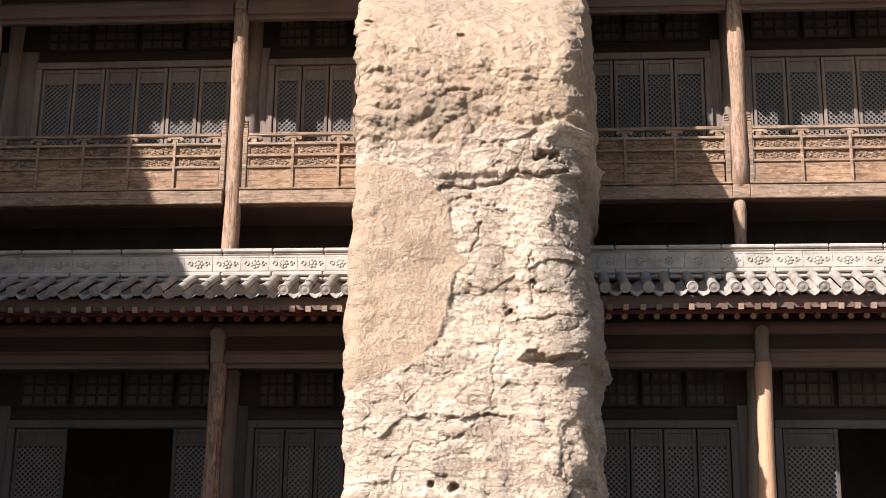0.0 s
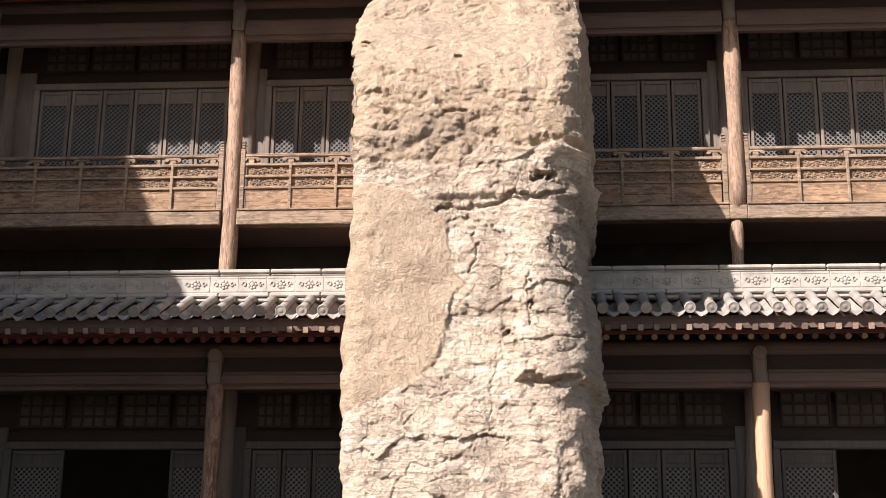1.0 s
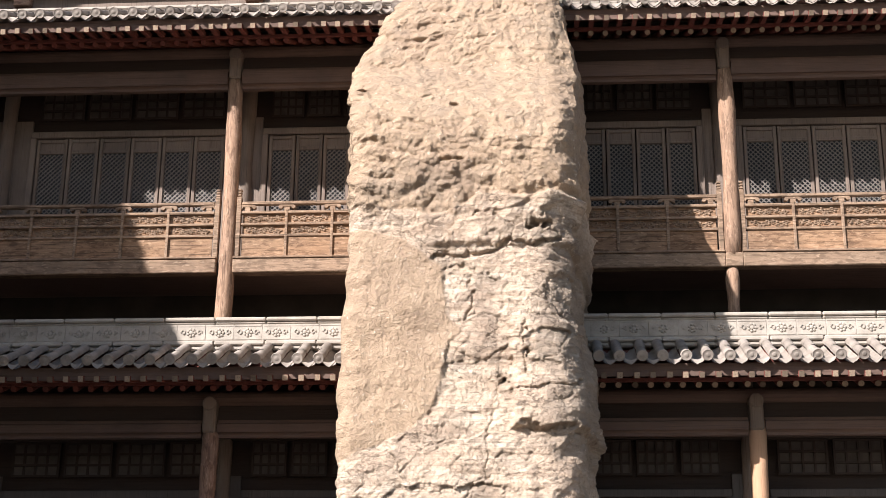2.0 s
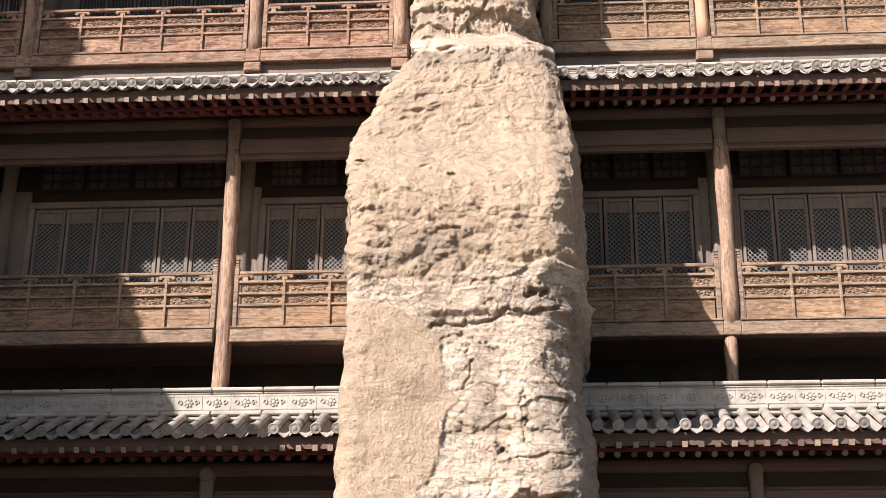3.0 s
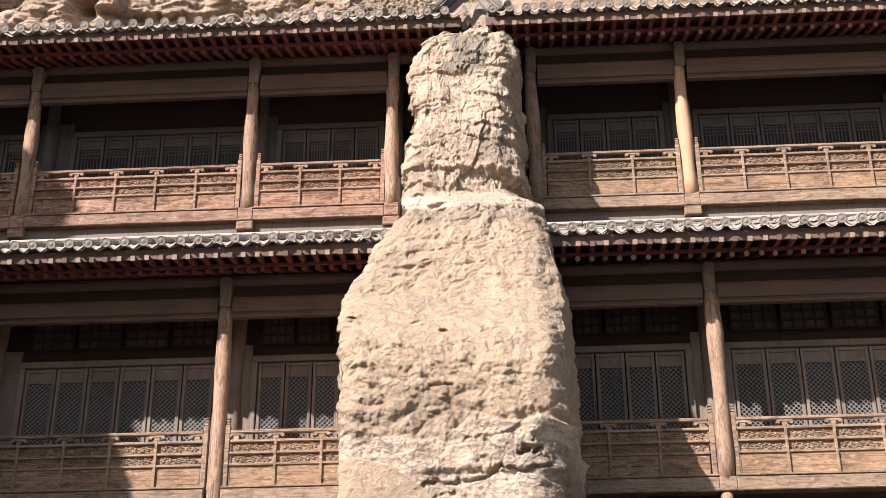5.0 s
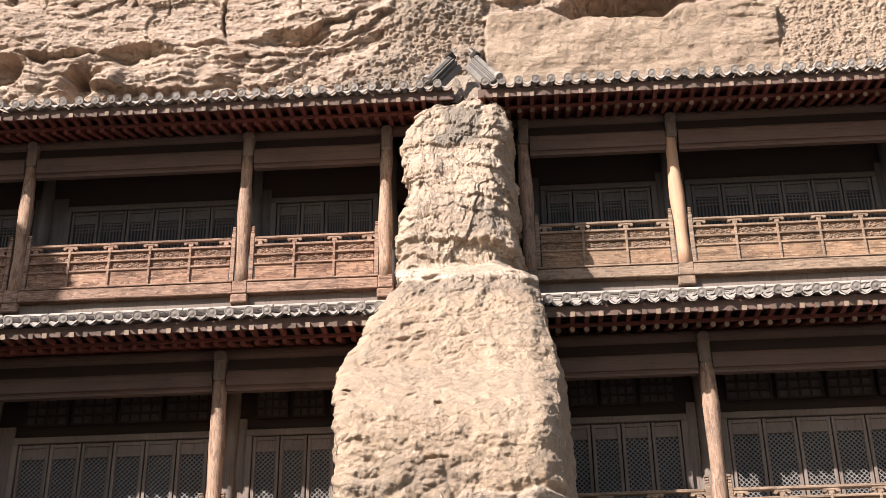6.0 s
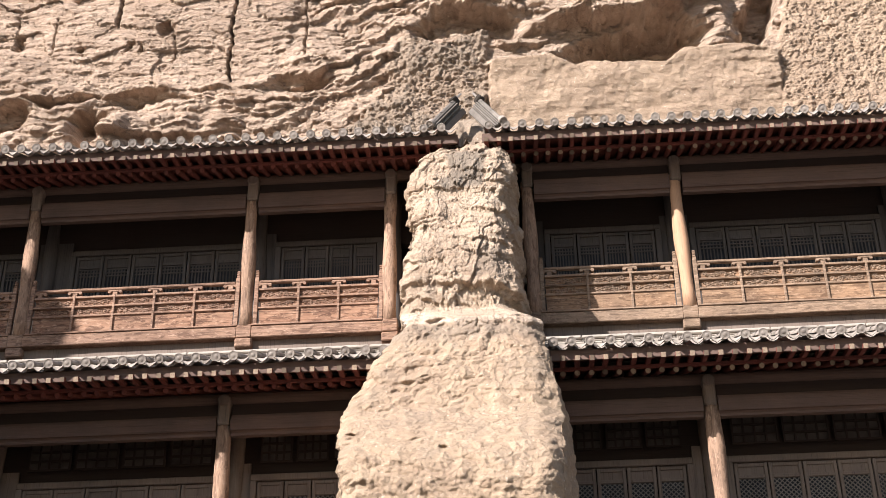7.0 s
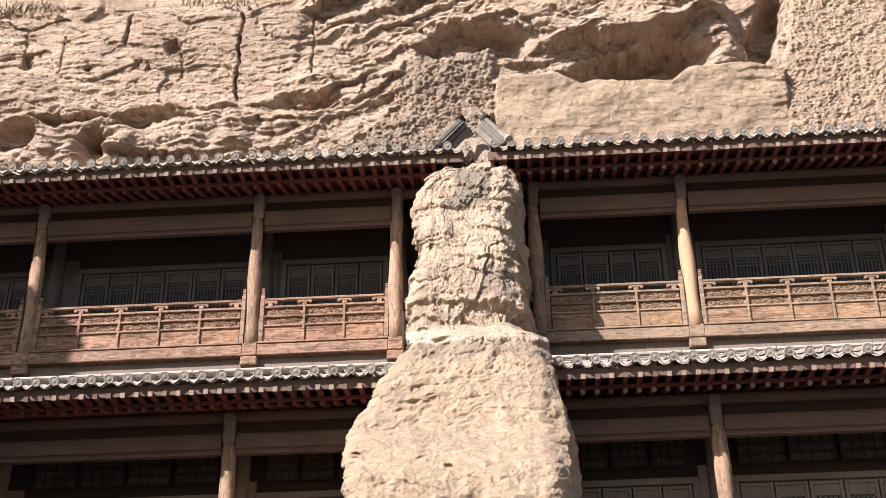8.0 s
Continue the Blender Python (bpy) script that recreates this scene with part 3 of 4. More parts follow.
def pavilion(columns, x0, x1, label, seed):
    house = thing("timber_pavilion", (x0 + x1) / 2, 19.0, 0.0, label, "temple building", "pavilions against the cliff")
    part("plinth", boxed(x0, x1, 17.0, 20.9, 0.0, 0.55, bevel=0.03), RIDGE, house, "stone platform")
    for n, s in enumerate(STOREYS):
        y, (l0, l1), top = s["col"], s["lin"], s["tip"]
        cols = [c + (0.07 if n == 0 else 0.0) for c in sorted(columns)]
        for k, x in enumerate(cols):
            beam_over = n == 1 and x0 > -1
            foot = s["rail"] + 0.1 if beam_over else s["foot"]
            if beam_over:
                part("lower_post", column_mesh(s["rail"] - s["foot"], seed + 71 + k, WOOD_COLUMN, 0.088), WOOD_COLUMN, house, "short post under the balcony beam", at=Matrix.Translation((x - 0.02, y, s["foot"])), smooth=True)
                part("beam_joint", shared("tan_joint", lambda: to_mesh("beam_joint", boxed(-0.112, 0.112, -0.104, 0.08, 0.0, 0.19, bevel=0.01), WOOD_RAIL)), WOOD_RAIL, house, at=Matrix.Translation((x, y, s["rail"] + 0.001)))
            part("column", column_mesh(l1 - foot - 0.05, seed + 3 * n + k, WOOD_NEW_COLUMN if n != 1 and x > 2 else WOOD_RED_COLUMN if x1 < 0 and n == 0 else WOOD_COLUMN, 0.116 if n == 0 else 0.108), WOOD_COLUMN, house, "round weathered timber column", at=Matrix.Translation((x, y, foot)), smooth=True)
            part("column_head", shared("head", head_mesh), WOOD_BEAM, house, at=Matrix.Translation((x, y, l1 + 0.14)))
            part("wall_column", column_mesh(top - s["floor"] + 0.3, seed + 31 + 3 * n + k, WOOD_DOOR if n < 2 else WOOD_SHADED_DOOR), WOOD_DOOR, house, at=Matrix.Translation((x, s["wall"] - 0.05, s["floor"])), smooth=True)
            if n == 2:
                part("base_block", shared(("base_block", x1 < 0), lambda: to_mesh("base_block", boxed(-0.13, 0.13, -0.1, 0.1, -0.16, 0.0, bevel=0.02), RAIL_TONES["red" if x1 < 0 else "tan"][0])), WOOD_RAIL, house, at=Matrix.Translation((x, y, 12.078)))
                part("beam_joint", shared(("beam_joint", x1 < 0), lambda: to_mesh("beam_joint", boxed(-0.112, 0.112, -0.103, 0.08, 0.0, 0.215, bevel=0.01), RAIL_TONES["red" if x1 < 0 else "tan"][0])), WOOD_RAIL, house, at=Matrix.Translation((x, y, 12.082)))
        for a, b in zip(cols, cols[1:]):
            lintel = boxed(a + 0.1, b - 0.1, y - 0.1, y + 0.1, l0, l1)
            bmesh.ops.bevel(lintel, geom=[e for e in lintel.edges if abs(e.verts[0].co.x - e.verts[1].co.x) > 1], offset=0.06, segments=3, affect="EDGES")
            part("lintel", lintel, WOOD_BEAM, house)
            # Recessed board in the wall wood, darkened to hold its shade.
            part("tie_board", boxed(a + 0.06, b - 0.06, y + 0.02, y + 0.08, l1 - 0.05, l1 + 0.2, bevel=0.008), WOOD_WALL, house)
            if s["rail"]:
                railing(house, a + 0.11, b - 0.11, y, s["rail"], seed + 17 * n + int(10 * a), "red" if n == 2 and x1 < 0 else "tan")
            opening = None
            if n == 0 and b - a > 2.6:
                opening = (1, 2)
            door_row(house, a, b, s, "diamond" if n < 2 else "bars", opening)
        if n == 2:
            part("skirting_board", boxed(x0 + 0.02, x1 - 0.02, y + 0.02, y + 0.06, 11.55, 12.079), WOOD_DOOR, house, "greyed plank under the balcony beam")
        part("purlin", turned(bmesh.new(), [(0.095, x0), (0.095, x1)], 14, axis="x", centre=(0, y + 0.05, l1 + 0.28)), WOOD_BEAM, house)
        # the wall over the doors, and dark sheets for the shade of the room behind
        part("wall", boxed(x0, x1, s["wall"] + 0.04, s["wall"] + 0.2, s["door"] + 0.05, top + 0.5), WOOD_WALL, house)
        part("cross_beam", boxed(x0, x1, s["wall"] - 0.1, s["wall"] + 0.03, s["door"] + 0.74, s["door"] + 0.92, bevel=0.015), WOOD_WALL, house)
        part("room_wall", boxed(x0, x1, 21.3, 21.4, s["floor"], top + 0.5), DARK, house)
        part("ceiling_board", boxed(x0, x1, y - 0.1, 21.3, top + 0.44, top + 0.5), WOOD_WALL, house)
        if s["rail"]:
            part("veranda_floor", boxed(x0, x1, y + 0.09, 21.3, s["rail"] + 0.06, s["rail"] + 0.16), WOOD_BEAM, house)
            # Dark sheet stands for the shade under the balcony.
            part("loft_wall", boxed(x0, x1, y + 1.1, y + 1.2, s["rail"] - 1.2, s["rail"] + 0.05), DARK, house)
        roof(house, x0, x1, s, "roof", n == 2)
    for x in (x0, x1):
        part("end_wall", boxed(x - 0.06, x + 0.06, 19.3, 21.4, 0.5, 15.3), WOOD_BEAM, house)
    return house


GAP = (-0.83, -0.46)
west = pavilion([-11.1, -7.6, -4.13, -1.94], -12.2, GAP[0], "three-storey weathered timber temple pavilion with carved balconies", 1)
east = pavilion([0.2, 2.5, 5.97, 9.4], GAP[1], 10.4, "three-storey weathered timber pavilion standing half in shadow", 2)


# ---- rock ----
TURN = np.array([(math.cos(a), math.sin(a)) for a in np.linspace(0, 2 * math.pi, 33)[:-1]])


def scramble(i, j, seed):
    """Whole numbers to scrambled whole numbers, the same at every build."""
    h = (i.astype(np.int64) * 374761393 + j.astype(np.int64) * 668265263 + seed * 1442695041) & 0xFFFFFFFF
    h = ((h ^ (h >> 13)) * 1274126177) & 0xFFFFFFFF
    h = ((h ^ (h >> 16)) * 2246822519) & 0xFFFFFFFF
    return h ^ (h >> 15)


def ripple(x, z, seed=0):
    """Gradient noise over a plane, about -0.7 to 0.7."""
    x, z = np.broadcast_arrays(np.asarray(x, float), np.asarray(z, float))
    i, j = np.floor(x), np.floor(z)
    fx, fz = x - i, z - j
    wx, wz = fx ** 3 * (fx * (fx * 6 - 15) + 10), fz ** 3 * (fz * (fz * 6 - 15) + 10)

    def corner(a, b):
        g = TURN[scramble(i + a, j + b, seed) & 31]
        return g[..., 0] * (fx - a) + g[..., 1] * (fz - b)
    low = corner(0, 0) + wx * (corner(1, 0) - corner(0, 0))
    high = corner(0, 1) + wx * (corner(1, 1) - corner(0, 1))
    return low + wz * (high - low)


def ripples(x, z, octaves=4, gain=0.5, seed=0):
    total, weight = 0.0, 1.0
    for k in range(octaves):
        total = total + weight * ripple(x, z, seed + 7 * k)
        x, z, weight = x * 2.03 + 3.1, z * 2.03 + 1.7, weight * gain
    return total


def lumpy(x, z, octaves=3, gain=0.5, seed=0):
    """Rounded lumps with sharp creases between them, about 0 to 0.8."""
    total, weight = 0.0, 1.0
    for k in range(octaves):
        total = total + weight * np.abs(ripple(x, z, seed + 7 * k))
        x, z, weight = x * 2.03 + 3.1, z * 2.03 + 1.7, weight * gain
    return total


def cells(x, z, seed=0):
    """Broken blocks: how near the block's edge (0 on it), and two random numbers of the block with the place in it."""
    i, j = np.floor(x), np.floor(z)
    best = np.full(x.shape, 9.0)
    second = best.copy()
    ra, rb, dx, dz = (np.zeros(x.shape) for _ in range(4))
    for a in (-1, 0, 1):
        for b in (-1, 0, 1):
            h = scramble(i + a, j + b, seed)
            ox, oz = i + a + (h & 1023) / 1023.0 - x, j + b + ((h >> 10) & 1023) / 1023.0 - z
            r = np.hypot(ox, oz)
            nearer_one = r < best
            second = np.where(nearer_one, best, np.minimum(second, r))
            best = np.where(nearer_one, r, best)
            ra = np.where(nearer_one, ((h >> 20) & 63) / 63.0, ra)
            rb = np.where(nearer_one, ((h >> 26) & 63) / 63.0, rb)
            dx, dz = np.where(nearer_one, -ox, dx), np.where(nearer_one, -oz, dz)
    return second - best, ra, rb, dx, dz, best


def ease(a, b, x):
    u = np.clip((x - a) / (b - a), 0.0, 1.0)
    return u * u * (3 - 2 * u)


def facets(x, z, seed):
    """Blocks that stand out and lean each by its own amount, about -0.7 to 0.7."""
    edge, ra, rb, dx, dz, _ = cells(x, z, seed)
    return (ra - 0.5) + 0.8 * (rb - 0.5) * dx + 0.8 * (ra * 7 % 1.0 - 0.5) * dz, edge


def beds(x, s, freq, seed, run=0.35, under=0.16):
    """Bedded rock: each bed has a rounded nose, undercut at its foot, and comes and goes along x. 0 to about 1."""
    t = s * freq
    i = np.floor(t)
    f = t - i
    out = 0.5 + 0.9 * ripple(x * run + 0.37, i * 3.71 + 0.5, seed)
    below = 0.5 + 0.9 * ripple(x * run + 0.37, (i - 1) * 3.71 + 0.5, seed)
    rise = ease(0.0, under, f)
    return np.clip(below * (1 - rise) + out * rise, 0, 1) * (0.75 + 0.25 * rise) - 0.22 * f * out


def crevice(x, z, points, width):
    """1 on a crack that runs through points, 0 away from it."""
    best = np.full(x.shape, 9.0)
    for (x0, z0), (x1, z1) in zip(points, points[1:]):
        du, dz = x1 - x0, z1 - z0
        k = np.clip(((x - x0) * du + (z - z0) * dz) / (du * du + dz * dz), 0, 1)
        best = np.minimum(best, np.hypot(x - x0 - k * du, z - z0 - k * dz))
    return 1 - ease(width * 0.3, width, best)


def column_of(table, zs, blur):
    """The table's columns at heights zs, with the kinks rounded off."""
    rows = np.array(table)
    fine = np.arange(rows[0, 0] - 1, rows[-1, 0] + 1, 0.02)
    weights = np.exp(-(np.arange(-40, 41) * 0.02 / blur) ** 2)
    found = []
    for k in range(1, rows.shape[1]):
        line = np.interp(fine, rows[:, 0], rows[:, k])
        soft_line = np.convolve(np.pad(line, 40, mode="edge"), weights / weights.sum(), "valid")
        found.append(np.interp(zs, fine, soft_line))
    return found


PATCH_EDGE = [(4.38, -0.05), (4.45, 0.03), (4.6, 0.19), (4.82, 0.34), (5.05, 0.42), (5.65, 0.45), (5.85, 0.53), (6.1, 0.47), (6.6, 0.43), (6.95, 0.28), (7.05, 0.1), (7.12, -0.05)]
COAT_EDGE = [(0.0, 7.35), (0.25, 7.26), (0.45, 7.18), (0.58, 7.42), (1.0, 7.39)]
HOLES = [  # across (metres from the left edge), height, half width, half height, depth
    (1.53, 7.23, 0.075, 0.04, 0.12), (2.26, 7.1, 0.13, 0.06, 0.13), (2.07, 5.62, 0.03, 0.14, 0.14), (1.82, 5.28, 0.055, 0.05, 0.14),
    (1.2, 3.42, 0.05, 0.05, 0.14), (0.95, 3.43, 0.035, 0.04, 0.12), (0.12, 8.95, 0.06, 0.07, 0.12), (1.18, 8.63, 0.06, 0.03, 0.08), (1.2, 7.86, 0.12, 0.02, 0.06),
]
CRACKS = [  # points across and up, in metres, and the half width
    ([(1.0, 6.72), (1.2, 6.76), (1.45, 6.74), (1.75, 6.8), (1.95, 6.93), (2.2, 6.86), (2.5, 6.95)], 0.035),
    ([(1.38, 6.0), (1.46, 6.12), (1.52, 6.3), (1.42, 6.42)], 0.02),
    ([(2.0, 5.98), (2.05, 5.7), (2.03, 5.4)], 0.02),
    ([(1.72, 5.25), (1.66, 5.0), (1.6, 4.6), (1.62, 4.2)], 0.014),
    ([(1.9, 5.2), (2.2, 5.22), (2.5, 5.3)], 0.02),
    ([(1.98, 4.86), (2.2, 4.77), (2.5, 4.83)], 0.04),
    ([(0.35, 3.75), (0.6, 3.7), (0.72, 3.9), (1.0, 3.85), (1.3, 3.95)], 0.011),
    ([(0.7, 4.12), (1.0, 4.1), (1.25, 4.16)], 0.011),
    ([(1.85, 6.88), (1.83, 6.98)], 0.015),
]


def rock_mesh(name, verts, count, rows, layers, lid=False, material=None):
    k, r = np.meshgrid(np.arange(count - 1), np.arange(rows - 1))
    a = (r * count + k).ravel()
    faces = np.stack([a, a + 1, a + count + 1, a + count], 1).tolist()
    if lid:
        faces.append(tuple(range((rows - 1) * count, rows * count)))
    data = bpy.data.meshes.new(name)
    data.from_pydata(np.asarray(verts).reshape(-1, 3).tolist(), [], faces)
    for layer, values in layers.items():
        data.attributes.new(layer, "FLOAT", "POINT").data.foreach_set("value", np.ascontiguousarray(values, dtype=np.float32).ravel())
    data.materials.append(material or ROCK)
    data.shade_smooth()
    return data


def stone_shape(s, u, z):
    """How far the pillar's skin stands out at s metres from the left corner and height z; its mud coat, and its stains
    with some painted shade.
    """
    across = u * 2.6
    wob = ripples(s * 2.2, z * 2.2, 4, 0.55, 1)
    rough = ripples(s * 6.0, z * 6.0, 4, 0.6, 2)
    grain = ripples(s * 22.0, z * 22.0, 3, 0.65, 3)
    sandstone = ease(11.45, 11.6, z)
    upper = ease(0.0, 0.05, z - np.interp(u, *zip(*COAT_EDGE)) + 0.08 * wob) * (1 - ease(11.1, 11.2, z + 0.1 * wob))
    patch_end = np.interp(z, *zip(*PATCH_EDGE))
    patch = ease(0.0, 0.02, patch_end - u + 0.03 * wob) * (u > -0.3)
    coat = np.maximum(upper, patch)
    bare = 1 - coat
    d = 0.06 * ripples(s * 1.1, z * 1.1, 2, 0.5, 4) + 0.07 * ripples(s * 2.4, z * 2.4, 2, 0.6, 7) * (1 - ease(0.02, 0.2, u) * (1 - ease(0.85, 0.97, u)))
    # the upper mud coat: hand-laid lumps, drooping, with pits
    warp_s, warp_z = s + 0.1 * ripple(s * 3, z * 3, 5), z + 0.1 * ripple(s * 3, z * 3, 6)
    lumps = lumpy(warp_s * 2.5 + 0.6 * z, warp_z * 3.5, 3, 0.5, 8)
    d += upper * (0.115 * lumps * (1 - 0.6 * ease(0.75, 0.95, u)) + 0.024 * rough + 0.007 * grain - 0.02)
    # the lower patch of smooth mud
    d += patch * (0.012 + 0.03 * lumpy(warp_s * 2.0, warp_z * 2.4, 2, 0.5, 11) + 0.02 * rough * ease(-0.1, 0.4, wob) + 0.007 * grain)
    # bare stone: broken blocks and thin beds
    big, big_edge = facets(warp_s * 1.7 + 0.1 * rough, warp_z * 2.0 + 0.08 * rough, 12)
    small, small_edge = facets(warp_s * 4.6 + 0.15 * rough, warp_z * 6.0 + 0.15 * rough, 13)
    broken = ease(-0.15, 0.3, wob + 0.2)
    low = bare * (1 - sandstone)
    d += low * (0.045 * big + 0.02 * broken * small + 0.03 * beds(s, z + 0.1 * wob + 0.05 * s, 3.2, 14, 0.7) + 0.024 * rough + 0.006 * grain - 0.01)
    d -= low * (0.03 * (1 - ease(0.0, 0.035, big_edge + 0.03 * rough)) * ease(0.0, 0.25, wob) + 0.014 * broken * (1 - ease(0.0, 0.05, small_edge)))
    # bedded sandstone at the top
    tilt = z + 0.12 * wob + 0.05 * s
    d += sandstone * (0.17 * beds(s, tilt, 1.75, 15, 0.25, 0.12) + 0.11 * beds(s, tilt, 4.6, 16, 0.4, 0.2) + 0.015 * beds(s, tilt, 13.0, 17, 0.9) + 0.06 * big + 0.03 * small + 0.022 * rough + 0.006 * grain - 0.17)
    d -= sandstone * 0.018 * (1 - ease(0.0, 0.05, big_edge + 0.02 * rough))
    right_block = ease(1.85, 1.95, across + 0.05 * rough) * ease(4.75, 4.85, z + 0.04 * rough) * (1 - ease(5.9, 6.05, z + 0.06 * rough))
    d += right_block * (0.05 + 0.08 * beds(s, z, 2.2, 18, 0.4))
    d += 0.07 * ease(6.83, 6.93, z + 0.04 * wob) * (1 - upper) * (1 - sandstone) * (1 - patch) * ease(0.25, 0.4, u)
    d -= 0.06 * ease(10.95, 11.2, z) * (1 - ease(11.4, 11.5, z))
    for hu, hz, ru, rz, deep in HOLES:
        d -= deep * (1 - ease(0.3, 1.5, ((across - hu) / ru) ** 2 + ((z - hz) / rz) ** 2 + 1.4 * wob + 2.2 * rough))
    for points, width in CRACKS:
        d -= 2.0 * min(width, 0.028) * crevice(across + 0.09 * wob + 0.05 * rough, z + 0.06 * rough, points, width)
    # grey weathering, with the shaded turn of the right side painted in
    stain_and_shade = 0.5 * np.exp(-((z - 7.55 - 0.1 * u + 0.16 * wob) / 0.15) ** 2) * ease(0.02, 0.1, u) * (1 - ease(0.45, 0.75, u))
    more = (
        0.3 * upper * ease(0.1, 0.45, ripples(s * 1.7, z * 1.7, 4, 0.6, 21)),
        0.6 * ease(10.7, 11.0, z + 0.2 * wob) * (1 - ease(11.1, 11.2, z)),
        0.9 * ease(13.8, 13.95, z + 0.1 * wob) * ease(0.28, 0.36, u + 0.1 * wob) * (1 - ease(0.7, 0.74, u)) * (1 - ease(14.6, 14.75, z)),
        0.55 * ease(0.2, 0.55, wob + 0.2) * ease(3.3, 3.6, z) * (1 - ease(4.1, 4.4, z)),
        # right side: grey stone, plus painted shade where it curves away
        0.6 * ease(0.78, 0.92, u + 0.15 * wob) * (1 - ease(7.0, 7.4, z)) * ease(4.0, 4.8, z),
        0.35 * low * ease(0.0, 0.35, wob + 0.3 * rough),
        0.6 * ease(0.62, 0.68, u) * (1 - ease(0.93, 0.97, u)) * ease(12.05, 12.15, z + 0.1 * wob) * (1 - ease(12.55, 12.65, z + 0.1 * wob)),
    )
    for layer in more:
        stain_and_shade = np.maximum(stain_and_shade, layer)
    # a clean pale ledge where the coat ends
    ledge = ease(11.2, 11.24, z + 0.08 * wob - 0.04 * s) * (1 - ease(11.5, 11.56, z + 0.1 * wob + 0.05 * rough - 0.05 * s)) * ease(0.15, 0.3, u + 0.1 * wob)
    d = d * (1 - ledge) + ledge * (0.01 * rough + 0.004 * grain)
    return d, np.maximum(coat, 0.55 * sandstone) * (1 - ledge) + 0.4 * ledge, np.clip(stain_and_shade * (1 - ledge), 0, 1)


def buttress(name, table, depth_to, top, step, label, seed, detailed, nearer=1.0, blur=0.1):
    """A free-standing rock: the end between two pavilions, and the unseen west shadow caster. Rows: height, front, left
    edge, right edge, right edge at the back.
    """
    zs = np.concatenate([np.arange(-0.2, 3.2, 0.12), np.arange(3.2, top, step)])
    us = np.concatenate([-np.linspace(1.0, 0.0, 70)[:-1] ** 2, np.linspace(0.0, 1.0, int(2.6 / step)), 1 + np.linspace(0.0, 1.0, 90)[1:] ** 2])
    u, z = np.meshgrid(us, zs)
    front, left, right, back = (c[:, None] * np.ones_like(u) for c in column_of(table, zs, blur))
    wide = right - left
    on_left, on_right = np.clip(-u, 0, 1), np.clip(u - 1, 0, 1)
    mid = np.clip(u, 0, 1)
    x = left + mid * wide + (back - right) * np.clip(on_right * 4.5, 0, 1)
    y = front + 0.15 * np.clip(1 - mid * wide / 0.24, 0, 1) ** 2 * (u <= 1) + 0.2 * np.clip(1 - (1 - mid) * wide / 0.34, 0, 1) ** 2 * (u >= 0)
    y += (on_left + on_right) * (depth_to - front)
    s = mid * 2.6 - on_left * (depth_to - front) + on_right * (depth_to - front)
    if detailed:
        d, coat, stain_and_shade = stone_shape(s, u, z)
    else:
        d = 0.08 * ripples(s * 1.5 + seed, z * 1.5, 5, 0.55, seed) + 0.05 * beds(s, z, 1.1, seed, 0.3)
        coat, stain_and_shade = 0.3 + 0 * d, 0 * d
    # outward from the rounded outline, and drooping a little
    flow_x, flow_y = np.gradient(x, axis=1), np.gradient(y, axis=1)
    size = np.hypot(flow_x, flow_y) + 1e-9
    nx, ny = flow_y / size, -flow_x / size
    closing = ease(top - 0.3, top, z)
    x, y, z = x + nx * d, y + ny * d, z - 0.2 * d * (z > 3)
    x += ((left + right) / 2 - x) * 0.1 * closing
    y += 0.2 * closing
    z += 0.12 * ripples(x * 4, y * 4, 3, 0.5, 30) * (closing > 0.6)
    verts = np.stack([nearer * x, nearer * y, 1.6 + nearer * (z - 1.6)], -1)
    data = rock_mesh(name, verts, len(us), len(zs), {"coat": coat, "stain_and_shade": stain_and_shade}, True)
    return tagged(new(name, data), label, "rock pillar", "rock ends between the pavilions")


SHAPE = [  # height, front, left edge, right edge, right edge at the back
    (0.0, 15.0, -2.2, 0.5, 0.75),
    (3.4, 15.2, -2.14, 0.40, 0.63),
    (5.3, 15.34, -2.19, 0.40, 0.57),
    (6.3, 15.4, -2.14, 0.34, 0.52),
    (7.0, 15.45, -2.12, 0.3, 0.50),
    (7.5, 15.35, -2.13, 0.4, 0.58),
    (8.15, 15.3, -2.14, 0.44, 0.60),
    (8.5, 15.4, -2.16, 0.45, 0.60),
    (9.0, 15.88, -2.22, 0.46, 0.60),
    (9.55, 16.48, -2.30, 0.47, 0.59),
    (10.1, 16.71, -2.08, 0.41, 0.50),
    (10.9, 17.1, -1.76, 0.31, 0.40),
    (11.25, 17.2, -1.65, 0.29, 0.33),
    (11.38, 17.32, -1.65, 0.2, 0.24),
    (11.55, 17.54, -1.62, -0.06, 0.1),
    (12.6, 17.56, -1.59, -0.05, 0.06),
    (13.3, 17.76, -1.51, -0.1, 0.05),
    (13.6, 17.84, -1.51, -0.16, 0.03),
    (14.2, 18.02, -1.55, -0.02, 0.06),
    (15.0, 18.2, -1.35, 0.02, 0.09),
]
buttress("rock_pillar", SHAPE, 20.6, 14.95, 0.0125, "tall sunlit sandstone pillar patched with mud plaster", 0, True, 0.982, 0.09)
